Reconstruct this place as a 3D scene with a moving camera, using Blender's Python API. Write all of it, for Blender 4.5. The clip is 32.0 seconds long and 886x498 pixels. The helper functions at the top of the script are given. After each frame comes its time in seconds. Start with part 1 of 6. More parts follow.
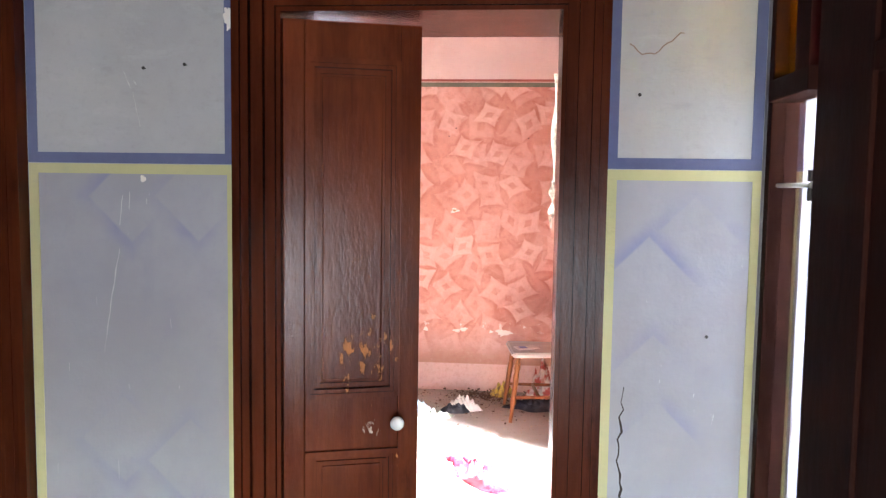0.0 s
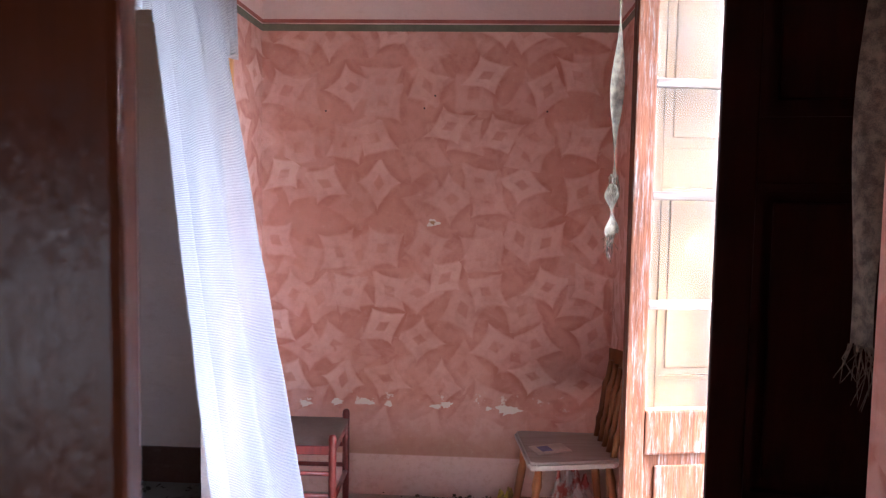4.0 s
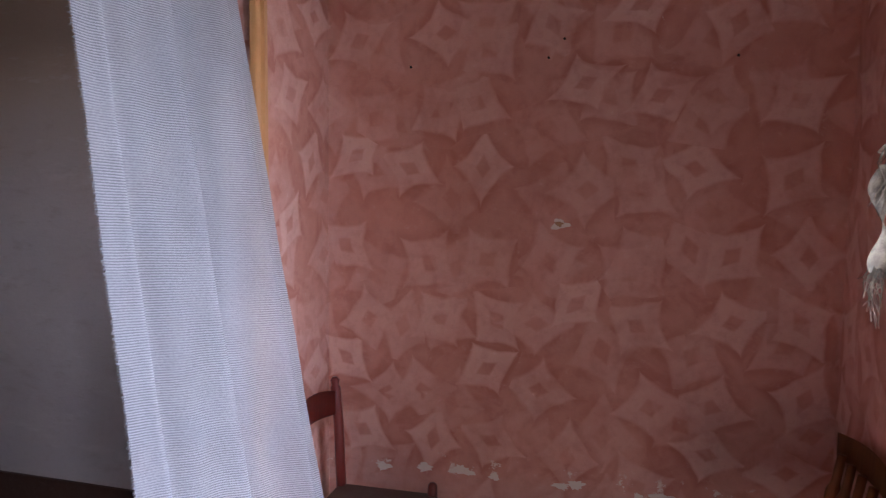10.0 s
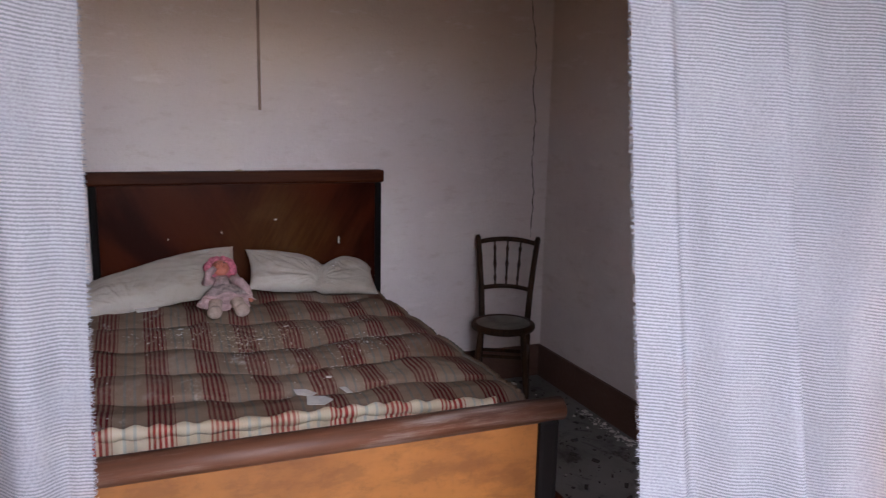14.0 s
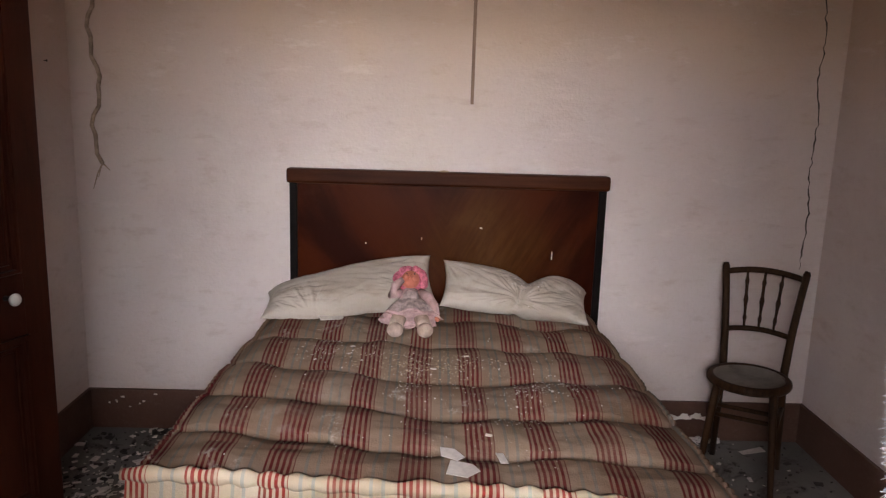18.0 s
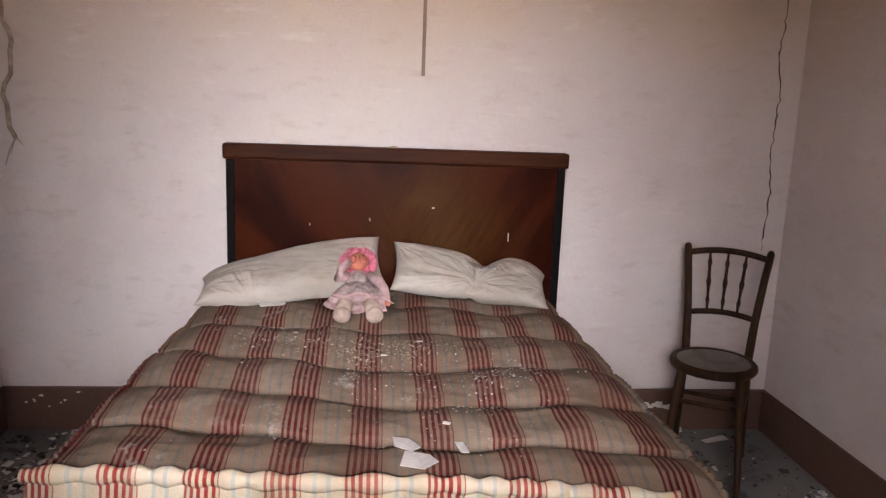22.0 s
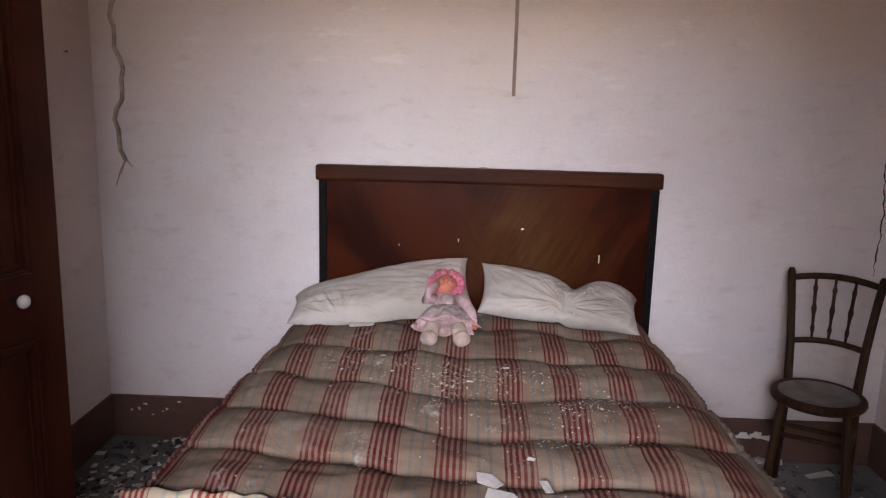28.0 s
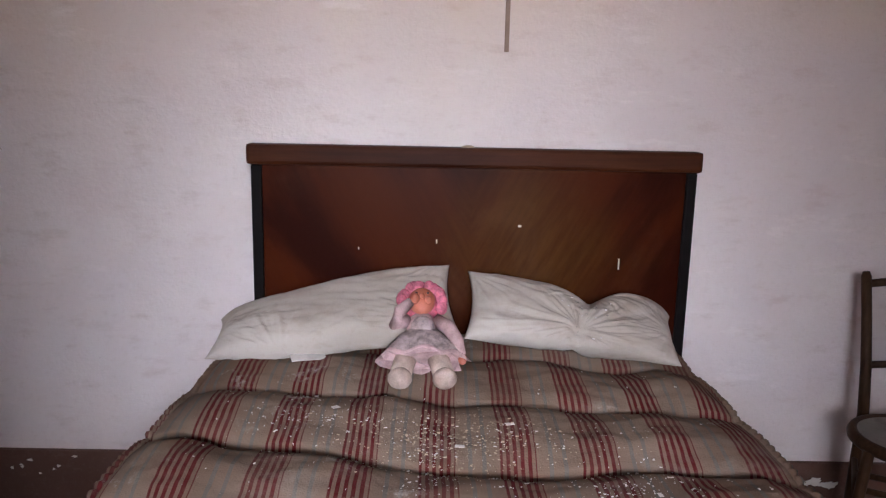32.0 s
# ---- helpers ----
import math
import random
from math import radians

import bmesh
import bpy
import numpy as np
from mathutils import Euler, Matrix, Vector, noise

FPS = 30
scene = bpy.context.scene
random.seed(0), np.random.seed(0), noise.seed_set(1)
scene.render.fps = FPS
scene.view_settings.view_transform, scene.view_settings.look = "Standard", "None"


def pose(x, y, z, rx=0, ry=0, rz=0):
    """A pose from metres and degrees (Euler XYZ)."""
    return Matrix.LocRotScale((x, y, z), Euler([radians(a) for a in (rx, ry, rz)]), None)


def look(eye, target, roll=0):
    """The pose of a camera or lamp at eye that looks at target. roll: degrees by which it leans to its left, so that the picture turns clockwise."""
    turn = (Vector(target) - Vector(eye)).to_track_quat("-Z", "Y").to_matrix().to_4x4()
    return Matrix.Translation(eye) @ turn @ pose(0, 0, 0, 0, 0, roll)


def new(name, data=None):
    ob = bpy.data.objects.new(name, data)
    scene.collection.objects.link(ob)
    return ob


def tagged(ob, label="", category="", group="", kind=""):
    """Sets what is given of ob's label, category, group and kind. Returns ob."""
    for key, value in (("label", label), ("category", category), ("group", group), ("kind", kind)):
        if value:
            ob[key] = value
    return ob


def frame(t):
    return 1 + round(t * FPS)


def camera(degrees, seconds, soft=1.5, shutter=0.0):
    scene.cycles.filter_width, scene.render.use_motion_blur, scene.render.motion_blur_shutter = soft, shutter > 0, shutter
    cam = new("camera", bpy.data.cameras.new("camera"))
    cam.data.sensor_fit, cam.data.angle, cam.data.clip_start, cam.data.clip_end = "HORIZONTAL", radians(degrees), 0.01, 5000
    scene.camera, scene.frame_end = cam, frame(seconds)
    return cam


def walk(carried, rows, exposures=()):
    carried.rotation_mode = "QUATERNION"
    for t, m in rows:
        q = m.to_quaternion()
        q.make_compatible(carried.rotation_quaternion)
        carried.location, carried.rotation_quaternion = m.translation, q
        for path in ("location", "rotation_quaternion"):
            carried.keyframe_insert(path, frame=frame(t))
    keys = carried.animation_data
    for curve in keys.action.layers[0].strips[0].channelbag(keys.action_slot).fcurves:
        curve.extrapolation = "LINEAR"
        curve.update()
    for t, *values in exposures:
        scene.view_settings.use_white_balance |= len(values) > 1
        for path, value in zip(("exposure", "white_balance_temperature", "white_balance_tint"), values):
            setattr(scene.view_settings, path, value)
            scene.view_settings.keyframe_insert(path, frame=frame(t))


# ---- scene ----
cam = camera(60.48, 32.0, soft=1.25, shutter=0.3)
# seconds, eye x y z, turn x y z in degrees
PATH = [
    (0.0, 0.018, -0.149, 1.528, 85.57, -0.82, 4.99),
    (0.5, 0.002, 0.082, 1.543, 85.29, -0.85, 5.67),
    (1.0, -0.065, 0.379, 1.565, 85.38, -1.03, 6.51),
    (1.5, -0.036, 0.672, 1.545, 85.36, -0.88, 7.06),
    (2.0, 0.023, 0.936, 1.556, 85.38, -0.80, 7.09),
    (2.5, -0.030, 1.208, 1.535, 85.52, -0.80, 6.04),
    (4.5, -0.130, 2.017, 1.521, 85.93, -1.19, 0.18),
    (5.0, -0.129, 2.140, 1.522, 86.15, -1.46, -4.91),
    (5.5, -0.126, 2.242, 1.523, 86.10, -1.23, -7.04),
    (6.0, -0.083, 2.342, 1.531, 86.08, -1.25, -6.99),
    (6.5, -0.048, 2.377, 1.529, 86.12, -1.23, -7.17),
    (7.0, -0.042, 2.460, 1.518, 86.19, -1.19, -7.37),
    (7.5, -0.054, 2.580, 1.512, 86.01, -1.24, -7.45),
    (8.0, -0.098, 2.656, 1.529, 85.87, -1.19, -6.22),
    (8.5, -0.118, 2.728, 1.529, 85.91, -1.11, -2.49),
    (9.0, -0.115, 2.838, 1.530, 85.54, -0.93, 3.34),
    (9.5, -0.072, 2.944, 1.536, 84.78, -0.71, 10.74),
    (10.0, -0.060, 2.995, 1.534, 84.52, -0.73, 16.08),
    (10.5, -0.042, 3.062, 1.526, 84.02, -0.88, 20.63),
    (11.0, 0.121, 3.240, 1.570, 79.71, -0.49, 30.26),
    (11.5, 0.074, 3.304, 1.563, 78.55, -0.63, 36.54),
    (12.0, 0.032, 3.364, 1.562, 78.80, -0.74, 44.50),
    (12.5, -0.003, 3.400, 1.560, 79.18, -0.74, 52.42),
    (13.0, -0.070, 3.465, 1.532, 79.50, -0.84, 58.19),
    (13.5, -0.109, 3.502, 1.514, 79.66, -0.87, 63.23),
    (14.0, -0.110, 3.510, 1.507, 79.79, -1.11, 68.33),
    (14.5, -0.103, 3.515, 1.504, 79.87, -1.36, 72.50),
    (16.5, -0.358, 3.673, 1.536, 79.00, -1.95, 78.81),
    (17.0, -0.447, 3.737, 1.538, 78.87, -2.00, 80.96),
    (17.5, -0.520, 3.819, 1.535, 78.80, -1.76, 85.82),
    (18.0, -0.578, 3.890, 1.518, 78.85, -1.71, 89.20),
    (18.5, -0.622, 3.931, 1.479, 79.13, -1.99, 90.36),
    (19.0, -0.650, 3.947, 1.460, 78.99, -2.24, 90.74),
    (19.5, -0.674, 3.927, 1.449, 78.95, -2.41, 90.69),
    (20.0, -0.710, 3.900, 1.448, 78.88, -2.36, 90.80),
    (20.5, -0.732, 3.883, 1.434, 79.00, -2.22, 90.52),
    (21.0, -0.743, 3.870, 1.419, 79.07, -2.10, 88.10),
    (21.5, -0.752, 3.872, 1.412, 79.04, -2.10, 86.51),
    (22.0, -0.761, 3.886, 1.397, 79.13, -2.12, 85.26),
    (22.5, -0.762, 3.893, 1.387, 79.16, -2.04, 83.29),
    (23.0, -0.761, 3.905, 1.386, 79.07, -1.99, 81.05),
    (23.5, -0.747, 3.910, 1.397, 79.06, -1.89, 78.37),
    (24.0, -0.735, 3.898, 1.419, 78.95, -1.83, 75.79),
    (24.5, -0.721, 3.854, 1.441, 78.93, -1.86, 74.36),
    (25.0, -0.722, 3.802, 1.455, 78.94, -1.65, 73.95),
    (25.5, -0.724, 3.764, 1.466, 78.71, -0.87, 79.26),
    (26.0, -0.707, 3.783, 1.474, 78.50, -1.11, 88.61),
    (26.5, -0.675, 3.816, 1.488, 78.57, -1.07, 93.16),
    (28.5, -0.854, 3.905, 1.435, 79.96, -2.03, 90.79),
    (29.0, -0.946, 3.903, 1.406, 80.18, -1.84, 86.72),
    (29.5, -1.121, 3.882, 1.413, 79.16, -1.80, 85.58),
    (30.0, -1.287, 3.928, 1.397, 78.97, -1.50, 86.63),
    (30.5, -1.415, 3.880, 1.382, 78.78, -1.36, 87.97),
    (31.0, -1.487, 3.850, 1.373, 78.55, -1.34, 88.22),
    (31.5, -1.505, 3.865, 1.357, 78.82, -1.19, 89.48),
    (32.0, -1.500, 3.858, 1.355, 78.88, -1.20, 89.68),
]
EXPOSURES = [(0.0, 6.4, 6200, 12), (1.0, 6.45, 6200, 12), (2.0, 6.4, 6100, 12), (2.5, 5.8, 5900, 13), (4.5, 4.4, 5600, 14),
             (5.5, 3.9, 5400, 14), (6.5, 3.6, 5100, 14), (8.0, 3.45, 5200, 14), (9.0, 3.2, 5500, 15), (10.0, 3.5, 5900, 20),
             (11.0, 3.8, 6100, 20), (13.0, 3.6, 6200, 20), (14.0, 3.85, 6400, 20), (14.5, 3.9, 6600, 20), (16.5, 4.0, 7100, 20),
             (18.0, 4.5, 7400, 20), (19.0, 4.95, 7300, 20), (23.0, 4.9, 7000, 20), (24.0, 4.85, 6700, 20), (26.0, 4.6, 6600, 20),
             (29.0, 4.75, 6500, 20), (32.0, 4.75, 6400, 20)]
walk(cam, [(r[0], pose(*r[1:])) for r in PATH], EXPOSURES)

# ---- daylight ----
world = bpy.data.worlds.new("sky")
scene.world = world
world.use_nodes = True
wn, wl = world.node_tree.nodes, world.node_tree.links
sky = wn.new("ShaderNodeTexSky")
sky.sky_type = "NISHITA"
sky.sun_disc = False
SUN_ELEV, SUN_WAY = 58.0, (-0.94, 0.341)
sky.sun_elevation = radians(SUN_ELEV)
sky.sun_rotation = math.atan2(-SUN_WAY[0], -SUN_WAY[1])
bg = wn["Background"]
bg.inputs[1].default_value = 0.15
wl.new(sky.outputs[0], bg.inputs[0])

sun_data = bpy.data.lights.new("sun", "SUN")
sun_data.energy, sun_data.angle, sun_data.color = 2.0, radians(0.53), (1.0, 0.97, 0.92)
sun = new("sun", sun_data)
ce = math.cos(radians(SUN_ELEV))
sun.matrix_world = look((6, -4, 8), (6 + SUN_WAY[0] * ce, -4 + SUN_WAY[1] * ce, 8 - math.sin(radians(SUN_ELEV))))


def sky_opening(name, eye, target, w, h, energy, color=(0.80, 0.89, 1.0)):
    """Sky light that comes in through a window opening."""
    d = bpy.data.lights.new(name, "AREA")
    d.shape, d.size, d.size_y, d.energy, d.color = "RECTANGLE", w, h, energy, color
    ob = new(name, d)
    ob.matrix_world = look(eye, target)
    return ob


sky_opening("window_daylight", (3.0, 3.3, 2.95), (-0.9, 3.45, 0.6), 4.0, 2.0, 95, (0.86, 0.92, 1.0))
# unseen source behind the hall, inferred from the sheen on the door
sky_opening("hall_south_daylight", (0.10, -2.52, 0.72), (0.0, 1.9, 0.95), 0.85, 0.95, 1.05)


# ---- materials ----
def nodes_of(name):
    m = bpy.data.materials.new(name)
    m.use_nodes = True
    nt = m.node_tree
    return m, nt.nodes, nt.links, nt.nodes["Principled BSDF"]


def set_in(n, v, links):
    """Feed a socket with a value or another socket."""
    if isinstance(v, bpy.types.NodeSocket):
        links.new(v, n)
    elif isinstance(v, tuple) and len(v) == 3 and n.type == "RGBA":
        n.default_value = (*v, 1)
    else:
        n.default_value = v


class Nodes:
    """Short spellings for shader nodes of one material."""

    def __init__(self, name):
        self.m, self.n, self.l, self.b = nodes_of(name)
        self.coord = self.n.new("ShaderNodeTexCoord").outputs["Object"]

    def math(self, op, a, b=0.0, c=0.0):
        n = self.n.new("ShaderNodeMath")
        n.operation = op
        for i, v in enumerate((a, b, c)):
            set_in(n.inputs[i], v, self.l)
        return n.outputs[0]

    def vec(self, op, a, b=(0, 0, 0)):
        n = self.n.new("ShaderNodeVectorMath")
        n.operation = op
        for i, v in enumerate((a, b)):
            if isinstance(v, bpy.types.NodeSocket):
                self.l.new(v, n.inputs[i])
            else:
                n.inputs[i].default_value = v
        return n.outputs[0]

    def xyz(self, v=None):
        n = self.n.new("ShaderNodeSeparateXYZ")
        self.l.new(v or self.coord, n.inputs[0])
        return n.outputs

    def join(self, x, y, z):
        n = self.n.new("ShaderNodeCombineXYZ")
        for i, v in enumerate((x, y, z)):
            set_in(n.inputs[i], v, self.l)
        return n.outputs[0]

    def noise(self, scale, detail=4.0, rough=0.55, vec=None, stretch=None, warp=0.0):
        v = vec or self.coord
        if stretch:
            v = self.vec("MULTIPLY", v, stretch)
        n = self.n.new("ShaderNodeTexNoise")
        self.l.new(v, n.inputs["Vector"])
        n.inputs["Scale"].default_value, n.inputs["Detail"].default_value = scale, detail
        n.inputs["Roughness"].default_value, n.inputs["Distortion"].default_value = rough, warp
        return n.outputs["Fac"]

    def ramp(self, v, lo, hi, a=0.0, b=1.0):
        n = self.n.new("ShaderNodeMapRange")
        n.interpolation_type = "SMOOTHSTEP"
        for i, q in enumerate((v, lo, hi, a, b)):
            set_in(n.inputs[i], q, self.l)
        return n.outputs[0]

    def mix(self, f, a, b, mode="MIX"):
        n = self.n.new("ShaderNodeMix")
        n.data_type, n.blend_type = "RGBA", mode
        set_in(n.inputs[0], f, self.l)
        set_in(n.inputs[6], a, self.l)
        set_in(n.inputs[7], b, self.l)
        return n.outputs[2]

    def bump(self, h, strength=0.3, dist=0.01):
        n = self.n.new("ShaderNodeBump")
        n.inputs["Strength"].default_value, n.inputs["Distance"].default_value = strength, dist
        self.l.new(h, n.inputs["Height"])
        self.l.new(n.outputs[0], self.b.inputs["Normal"])

    def done(self, color, rough=0.7, metal=0.0, spec=0.5):
        set_in(self.b.inputs["Base Color"], color, self.l)
        set_in(self.b.inputs["Roughness"], rough, self.l)
        self.b.inputs["Metallic"].default_value = metal
        self.b.inputs["Specular IOR Level"].default_value = spec
        return self.m


def plain(name, color, rough=0.6, metal=0.0, vary=0.15, scale=8.0, bump=0.1, spec=0.5):
    """A surface of one colour with grain at two scales."""
    g = Nodes(name)
    a, b = g.noise(scale), g.noise(scale * 9, 3)
    v = g.math("ADD", g.math("MULTIPLY", a, 0.7), g.math("MULTIPLY", b, 0.3))
    lo, hi = tuple(c * (1 - vary) for c in color), tuple(min(1, c * (1 + vary)) for c in color)
    g.bump(b, bump, 0.004)
    return g.done(g.mix(g.ramp(v, 0.35, 0.65), lo, hi), rough, metal, spec)


def wood(name, dark, light, rough=0.45, axis=2, scale=14.0, wear=None, wear_at=0.62, wear_soft=0.04, gloss_var=0.15, bump=0.15, spec=0.5):
    """Wood with grain along one axis, and flakes of wear."""
    g = Nodes(name)
    st = [1.0, 1.0, 1.0]
    st[axis] = 0.06
    fine = g.noise(scale * 5, 6, 0.65, stretch=tuple(st))
    coarse = g.noise(scale * 0.5, 3, 0.5, stretch=tuple(0.3 if i == axis else 1.0 for i in range(3)))
    v = g.math("ADD", g.math("MULTIPLY", fine, 0.55), g.math("MULTIPLY", coarse, 0.45))
    col = g.mix(g.ramp(v, 0.3, 0.7), dark, light)
    r = g.math("ADD", rough - gloss_var / 2, g.math("MULTIPLY", coarse, gloss_var))
    if wear:
        spots = g.noise(scale * 1.6, 8, 0.74, stretch=tuple(0.10 if i == axis else 1.0 for i in range(3)))
        f = g.ramp(g.math("ADD", g.math("MULTIPLY", spots, 0.7), g.math("MULTIPLY", fine, 0.3)), wear_at, wear_at + wear_soft)
        col = g.mix(f, col, wear)
        r = g.math("ADD", r, g.math("MULTIPLY", f, 0.3))
    g.bump(fine, bump, 0.003)
    return g.done(col, r, 0, spec)


def make_pink():
    """Rag-stamped salmon plaster: pale four-pointed stamps with a dark eye, scuffs and a stained foot."""
    g = Nodes("pink_stamped_plaster")
    s = g.xyz()
    flat = g.join(g.math("ADD", s[0], s[1]), s[2], 0.0)
    smear = g.ramp(g.noise(4.2, 5, 0.6, warp=0.6), 0.28, 0.62)
    wob = g.math("MULTIPLY", g.math("SUBTRACT", g.noise(8.0, 2), 0.5), 0.22)

    def stamps(scale, shift):
        at_ = g.vec("ADD", flat, shift)
        cells = g.n.new("ShaderNodeTexVoronoi")
        cells.voronoi_dimensions = "2D"
        cells.inputs["Scale"].default_value, cells.inputs["Randomness"].default_value = scale, 0.6
        g.l.new(at_, cells.inputs["Vector"])
        k = (scale, scale, 0)
        rel = g.vec("SUBTRACT", g.vec("MULTIPLY", at_, k), g.vec("MULTIPLY", cells.outputs["Position"], k))
        rnd = g.n.new("ShaderNodeSeparateColor")
        g.l.new(cells.outputs["Color"], rnd.inputs[0])
        turn = g.n.new("ShaderNodeVectorRotate")
        turn.rotation_type = "Z_AXIS"
        g.l.new(rel, turn.inputs["Vector"])
        g.l.new(g.math("MULTIPLY", rnd.outputs[0], 6.28), turn.inputs["Angle"])
        r = g.xyz(turn.outputs[0])
        bend = g.math("MULTIPLY", g.math("SUBTRACT", rnd.outputs[2], 0.5), 0.5)
        bowed = g.math("ADD", r[0], g.math("MULTIPLY", g.math("MULTIPLY", r[1], r[1]), bend))
        x = g.math("ABSOLUTE", g.math("ADD", bowed, wob))
        y = g.math("ABSOLUTE", g.math("MULTIPLY", r[1], g.math("ADD", 1.0, g.math("MULTIPLY", rnd.outputs[1], 0.45))))
        d = g.math("ADD", g.math("POWER", x, 0.74), g.math("POWER", y, 0.74))
        body = g.ramp(d, 0.735, 0.60)
        eye = g.ramp(g.math("ADD", x, g.math("MULTIPLY", y, 1.15)), 0.205, 0.125)
        rim = g.math("MULTIPLY", g.ramp(d, 0.66, 0.70), g.ramp(d, 0.98, 0.70))
        fade = g.math("ADD", 0.50, g.math("MULTIPLY", rnd.outputs[1], 0.50))
        return (g.math("MULTIPLY", g.math("SUBTRACT", body, g.math("MULTIPLY", eye, 0.8)), fade),
                g.math("MULTIPLY", g.math("MAXIMUM", rim, g.math("MULTIPLY", eye, 0.7)), fade))
    s1, r1 = stamps(4.1, (0.0, 0.0, 0.0))
    s2, r2 = stamps(3.7, (3.07, 1.55, 0.0))
    stamp = g.math("MULTIPLY", g.math("MAXIMUM", s1, g.math("MULTIPLY", s2, 0.6)), g.math("ADD", 0.28, g.math("MULTIPLY", smear, 0.60)))
    shade = g.math("MULTIPLY", g.math("MAXIMUM", r1, g.math("MULTIPLY", r2, 0.7)), g.ramp(g.noise(8.0, 4, 0.6, warp=0.7), 0.40, 0.60))
    base = g.mix(g.ramp(g.noise(2.2, 4), 0.3, 0.7), (0.51, 0.230, 0.168), (0.61, 0.310, 0.242))
    dark = g.ramp(g.noise(6.0, 4, 0.6, warp=0.8), 0.5, 0.70)
    base = g.mix(g.math("MULTIPLY", dark, 0.45), base, (0.36, 0.112, 0.076))
    base = g.mix(g.math("MULTIPLY", shade, 0.62), base, (0.36, 0.104, 0.066))
    col = g.mix(stamp, base, (0.70, 0.435, 0.365))
    # worn lower part: paler, greyer, with flaked plaster and a brown damp line
    low = g.ramp(g.math("ADD", s[2], g.math("MULTIPLY", g.noise(3.0), 0.25)), 0.66, 0.40)
    col = g.mix(g.math("MULTIPLY", low, 0.7), col, (0.56, 0.33, 0.28))
    damp = g.math("MULTIPLY", g.ramp(s[2], 0.20, 0.215), g.ramp(g.math("ADD", s[2], g.math("MULTIPLY", g.noise(6.0), 0.12)), 0.44, 0.28))
    col = g.mix(g.math("MULTIPLY", damp, 0.7), col, (0.40, 0.21, 0.13))
    foot = g.ramp(s[2], 0.212, 0.205)
    col = g.mix(foot, col, (0.66, 0.44, 0.38))
    z = g.math("ABSOLUTE", g.math("SUBTRACT", s[2], 0.49))
    flake = g.math("MULTIPLY", g.ramp(g.noise(16.0, 6, 0.7), 0.60, 0.63), g.ramp(z, 0.05, 0.015))
    flake = g.math("MAXIMUM", flake, g.math("MULTIPLY", g.ramp(g.noise(11.0, 8, 0.75), 0.70, 0.72), 0.8))
    col = g.mix(flake, col, (0.72, 0.62, 0.54))
    grain = g.noise(55.0, 4)
    fine = g.noise(30.0, 8, 0.75)
    col = g.mix(g.math("MULTIPLY", g.ramp(fine, 0.46, 0.68), 0.30), col, (0.40, 0.17, 0.13))
    col = g.mix(g.math("MULTIPLY", g.ramp(fine, 0.44, 0.26), 0.22), col, (0.80, 0.62, 0.56))
    g.bump(g.math("ADD", g.math("MULTIPLY", grain, 0.6), g.math("MULTIPLY", g.noise(6.0), 1.2)), 0.25, 0.006)
    return g.done(col, 0.78, 0, 0.3)


def plaster(name, a, b, stain, stain_at=0.58, rough=0.85, flecks=None, top=None, bump=0.45):
    """Old limewash: two tones, brushed streaks, stains and dark flecks; top tints the upper wall."""
    g = Nodes(name)
    s = g.xyz()
    big = g.noise(1.4, 5, 0.6, warp=0.4)
    streak = g.noise(7.0, 6, 0.65, stretch=(1, 1, 2.6))
    col = g.mix(g.ramp(big, 0.3, 0.7), a, b)
    col = g.mix(g.math("MULTIPLY", g.ramp(streak, stain_at, stain_at + 0.2), 0.38), col, stain)
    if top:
        # warm bounced light, with some tan staining, painted into the upper wall
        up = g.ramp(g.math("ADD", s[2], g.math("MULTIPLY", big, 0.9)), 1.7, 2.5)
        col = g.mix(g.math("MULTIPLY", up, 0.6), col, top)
    if flecks:
        f = g.ramp(g.noise(38.0, 5, 0.8, stretch=(1, 1, 0.8)), 0.70, 0.725)
        crowd = g.ramp(g.math("ADD", g.noise(1.7, 3), g.math("MULTIPLY", g.math("SUBTRACT", s[2], 1.3), 0.10)), 0.42, 0.62)
        col = g.mix(g.math("MULTIPLY", f, g.math("ADD", 0.15, g.math("MULTIPLY", crowd, 0.7))), col, flecks)
        rub = g.math("MULTIPLY", g.ramp(g.noise(10.0, 8, 0.78, stretch=(1, 1, 1.9)), 0.62, 0.76), g.ramp(g.noise(2.3, 3), 0.50, 0.66))
        col = g.mix(g.math("MULTIPLY", rub, 0.40), col, tuple(0.45 * c + k for c, k in zip(flecks, (0.30, 0.20, 0.12))))
        pale = g.math("MULTIPLY", g.ramp(g.noise(4.0, 6, 0.7, stretch=(1, 1, 3.5)), 0.56, 0.70), 0.35)
        col = g.mix(pale, col, tuple(min(0.8, 1.12 * c) for c in b))
    speck = g.noise(46.0, 8, 0.78)
    col = g.mix(g.math("MULTIPLY", g.ramp(speck, 0.5, 0.7), 0.22), col, stain)
    g.bump(g.math("ADD", g.math("MULTIPLY", g.noise(70.0, 4), 0.5), g.math("MULTIPLY", streak, 1.0)), bump, 0.006)
    return g.done(col, rough, 0, 0.3)


